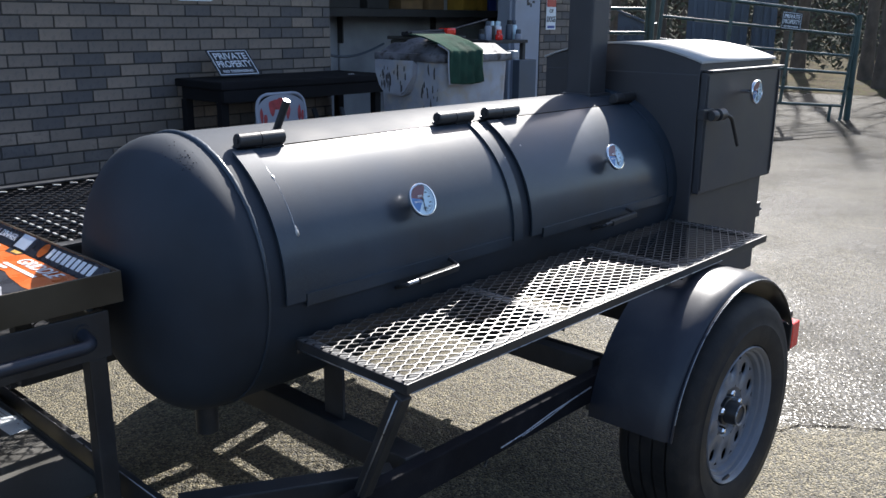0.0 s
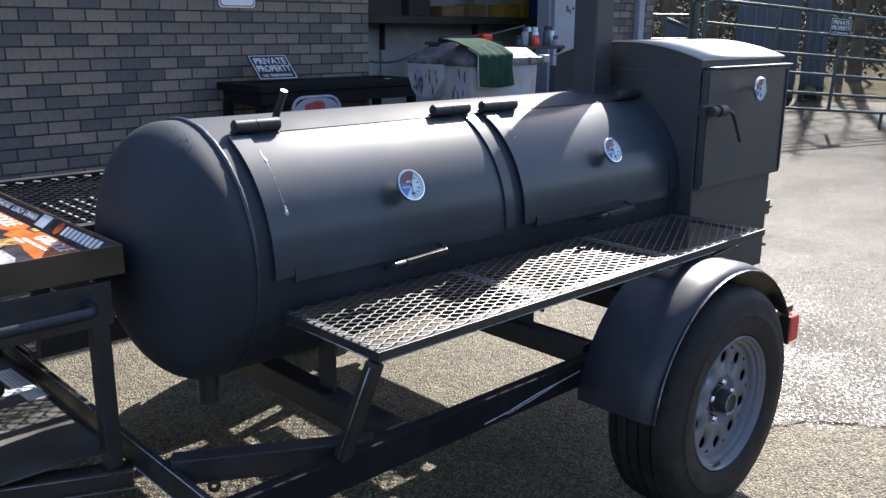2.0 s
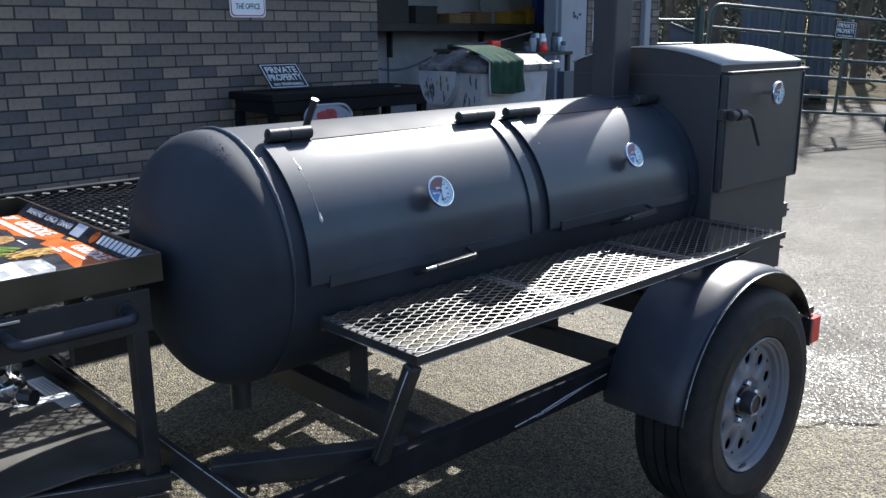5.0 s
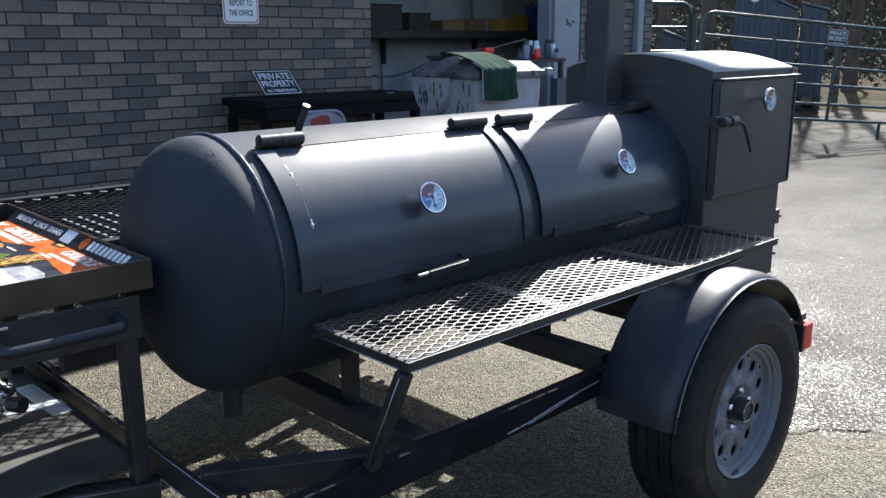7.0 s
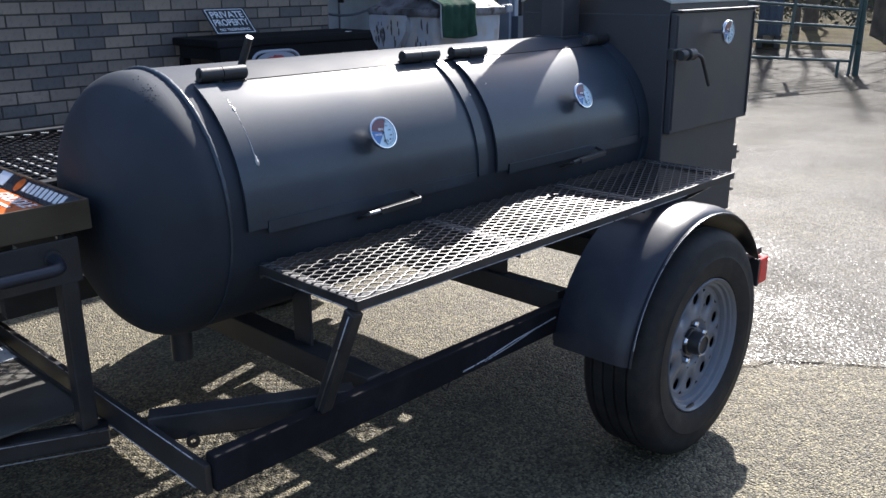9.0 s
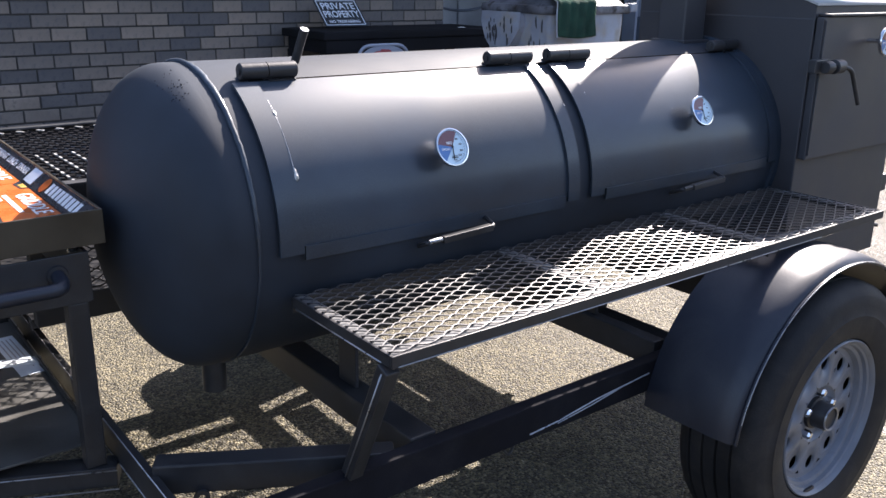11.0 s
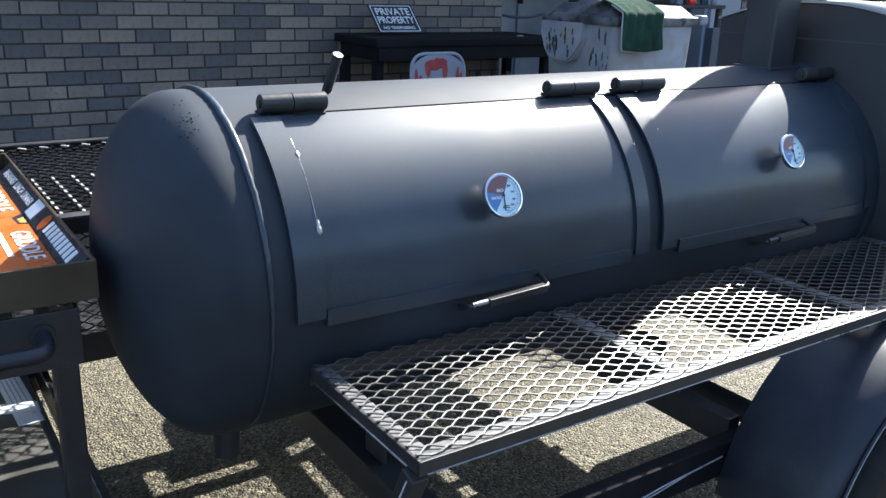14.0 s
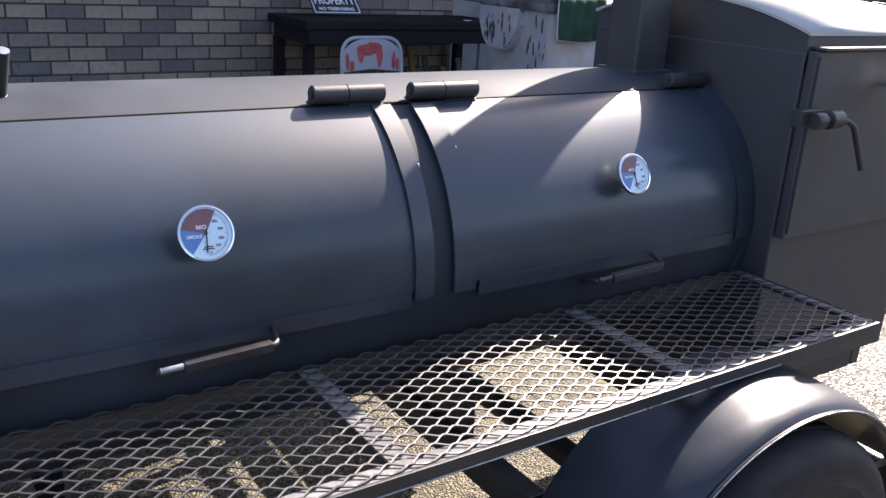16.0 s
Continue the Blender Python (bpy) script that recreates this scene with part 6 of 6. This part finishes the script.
parked_box(pose(13.9, 7.35, 0.0, 0, 0, -60), 0.5, 0.7, 1.55, 0.2, "small dark grey container behind the fence")


# ---- trees ----
def tree(name, seed, height, radius):
    random.seed(seed)
    t = thing(name, (0, 0, 0), "tall bare winter tree with rough grey-brown bark", "tree", "trees behind the gate")
    pts, rad = [], []
    ox, oy = random.random() * 6, random.random() * 6
    for i in range(13):
        f = i / 12
        pts.append((0.5 * noise.noise((ox, f * 2, 0)) * f * 2, 0.5 * noise.noise((oy, f * 2, 5)) * f * 2, height * f))
        rad.append(radius * (1.25 if i == 0 else 1) * (1 - 0.85 * f))
    part("trunk", tube(pts, rad, 10), M_BARK, t)
    limbs, twigs = None, None
    for k in range(16):
        f = 0.25 + 0.7 * random.random()
        i = int(f * 12)
        p = Vector(pts[i])
        a = random.random() * 6.283
        L = height * (0.10 + 0.16 * random.random()) * (1.2 - f)
        d = Vector((math.cos(a), math.sin(a), 0.55 + 0.5 * random.random()))
        line = [p]
        for s in range(4):
            d = (d + 0.35 * Vector((random.random() - 0.5, random.random() - 0.5, random.random() - 0.3))).normalized()
            line.append(line[-1] + d * L / 4)
        r0 = radius * 0.28 * (1.1 - f)
        limbs = tube(line, [r0 * (1 - 0.2 * s) for s in range(5)], 6, limbs)
        for q in line[1:]:
            for _ in range(4):
                e = q + Vector((random.random() - 0.5, random.random() - 0.5, random.random() * 0.8 - 0.1)) * L * 0.55
                mid = (q + e) / 2 + Vector((random.random() - 0.5, random.random() - 0.5, random.random() - 0.5)) * 0.1
                twigs = tube([q, mid, e], [0.014, 0.010, 0.005], 4, twigs, caps=False)
    part("limbs", limbs, M_BARK, t)["kind"] = "stuff"
    part("twigs", twigs, M_BARK, t)["kind"] = "stuff"
    return t


kinds = [tree("bare_tree", 40 + k, (13, 15, 12, 16)[k], (0.20, 0.26, 0.16, 0.30)[k]) for k in range(4)]
spots = []
random.seed(77)
while len(spots) < 44:
    a, r = radians(-2 + 42 * random.random()), 21 + 26 * random.random()
    x, y = r * math.cos(a), r * math.sin(a)
    if x > 19.5 and all((x - p) ** 2 + (y - q) ** 2 > 2.2 for p, q in spots):
        spots.append((x, y))
spots += [(17.5, 2.2), (18.5, 4.1), (19.2, 6.9), (17.2, 8.6), (20.5, 3.0), (21.0, 5.2), (20.2, 9.0), (22.5, 7.4), (19.8, 1.0), (16.8, 0.4)]
for k, (x, y) in enumerate(spots):
    m = pose(x, y, 0.05, 0, 0, 360 * random.random()) @ Matrix.Diagonal((0.72, 0.72, 1.08, 1) if 2.5 < y < 9.2 and x < 23 else (0.5, 0.5, 0.66, 1) if x < 20 else (0.8, 0.8, 0.78, 1))
    if k < 4:
        kinds[k].matrix_basis = m
    else:
        copy_thing(kinds[k % 4], m)

# far wood: slim trunks and undergrowth nobody could count
random.seed(5)
vs_, fs_ = [], []
for k in range(1000):
    a, r = radians(-12 + 62 * random.random()), 46 + 40 * random.random()
    x, y = r * math.cos(a), r * math.sin(a)
    w, h = 0.07 + 0.16 * random.random(), 9 + 8 * random.random()
    lx, ly = (random.random() - 0.5) * 1.2, (random.random() - 0.5) * 1.2
    b0 = len(vs_)
    for z, s, q in ((0, 1, 0), (h * 0.5, 0.75, 0.5), (h, 0.2, 1)):
        for t in range(5):
            vs_.append((x + lx * q + w * s * math.cos(t * 1.2566), y + ly * q + w * s * math.sin(t * 1.2566), z + 0.2))
    for row in range(2):
        for t in range(5):
            u = (t + 1) % 5
            fs_.append((b0 + 5 * row + t, b0 + 5 * row + u, b0 + 5 * row + 5 + u, b0 + 5 * row + 5 + t))
tagged(pydata("far_wood", vs_, fs_, M_BARK), "far wood of slim bare trunks", "woods", kind="stuff")
vs_, fs_ = [], []
for k in range(42000):
    a, r = radians(-10 + 58 * random.random()), 24 + 42 * random.random() ** 0.8
    x, y = r * math.cos(a), r * math.sin(a)
    clump = 0.5 + 0.5 * noise.noise((x * 0.22, y * 0.22, 0))
    z = 0.1 + (0.9 + 3.4 * clump) * random.random() ** 1.2 * min(1.6, r / 34)
    s = 0.05 + 0.10 * random.random()
    u = Vector((random.random() - 0.5, random.random() - 0.5, random.random() - 0.5)).normalized()
    v = u.orthogonal().normalized()
    b0 = len(vs_)
    c = Vector((x, y, z))
    vs_ += [tuple(c + u * s), tuple(c + v * s * 0.5), tuple(c - u * s), tuple(c - v * s * 0.5)]
    fs_.append((b0, b0 + 1, b0 + 2, b0 + 3))
tagged(pydata("undergrowth", vs_, fs_, M_SHRUB), "brown-green leafy undergrowth of the wood edge", "bushes", kind="stuff")

# ---- bricks ----
PITCH, COURSE = 0.2075, 0.0797
random.seed(9)


def brick_mesh(w, k):
    b = box(-w / 2, w / 2, 0, 0.06, -0.0345, 0.0345, 0.003)
    for v in b.verts:
        v.co += 0.0013 * Vector(noise.noise_vector(v.co * 40 + Vector((k * 7.0, 0, 0))))
    me = bpy.data.meshes.new("brick")
    b.to_mesh(me)
    b.free()
    me.materials.append(M_BRICK)
    return me


full = [brick_mesh(0.1975, k) for k in range(4)]


def lay(wall, x0, x1, z0, z1, single):
    """single: the stretch (x, z) in which bricks are objects; the others are joined into one mesh."""
    rest_v, rest_f = [], []
    i = 0
    row = math.floor((z0 - 1.010) / COURSE)
    while 1.010 + row * COURSE + COURSE / 2 < z1:
        z = 1.010 + (row + 0.5) * COURSE
        if z > z0 + 0.035:
            phase = 1.205 + (PITCH / 2 if row % 2 else 0)
            n = math.floor((x0 - phase) / PITCH)
            while phase + n * PITCH < x1 - 0.02:
                a, b = max(phase + n * PITCH, x0 - 0.005), min(phase + (n + 1) * PITCH, x1 + 0.005)
                n += 1
                w = b - a - 0.010
                if w < 0.03:
                    continue
                cx = (a + b) / 2
                dy = -0.0015 * random.random()
                if single and single[0] < cx < single[1] and single[2] < z < single[3]:
                    me = full[i % 4] if w > 0.19 else brick_mesh(w, i)
                    ob = new("brick", me)
                    ob.parent = wall
                    ob.matrix_basis = pose(cx, WY + dy, z, 0, 0.5 * (random.random() - 0.5), 0)
                    i += 1
                else:
                    k = len(rest_v)
                    e = 0.003
                    for (X, Z, Y) in ((-w / 2, -0.0345, e), (w / 2, -0.0345, e), (w / 2, 0.0345, e), (-w / 2, 0.0345, e), (-w / 2 + e, -0.0345 + e, 0), (w / 2 - e, -0.0345 + e, 0), (w / 2 - e, 0.0345 - e, 0), (-w / 2 + e, 0.0345 - e, 0), (-w / 2, -0.0345, 0.05), (w / 2, -0.0345, 0.05), (w / 2, 0.0345, 0.05), (-w / 2, 0.0345, 0.05)):
                        rest_v.append((cx + X, WY + dy + Y, z + Z))
                    rest_f.append((k + 4, k + 5, k + 6, k + 7))
                    for s in range(4):
                        u = (s + 1) % 4
                        rest_f.append((k + s, k + u, k + 4 + u, k + 4 + s))
                        rest_f.append((k + 8 + s, k + 8 + u, k + u, k + s))
        row += 1
    if rest_v:
        ob = pydata("bricks", rest_v, rest_f, M_BRICK, wall)
        ob["kind"] = "stuff"


lay(walls["wall_north"], -6.9, 3.667, 0.02, 2.98, (-0.55, 3.7, 0.70, 1.86))
lay(walls["wall_north_2"], 6.535, 7.885, 0.02, 2.98, (6.5, 7.9, 1.15, 1.45))
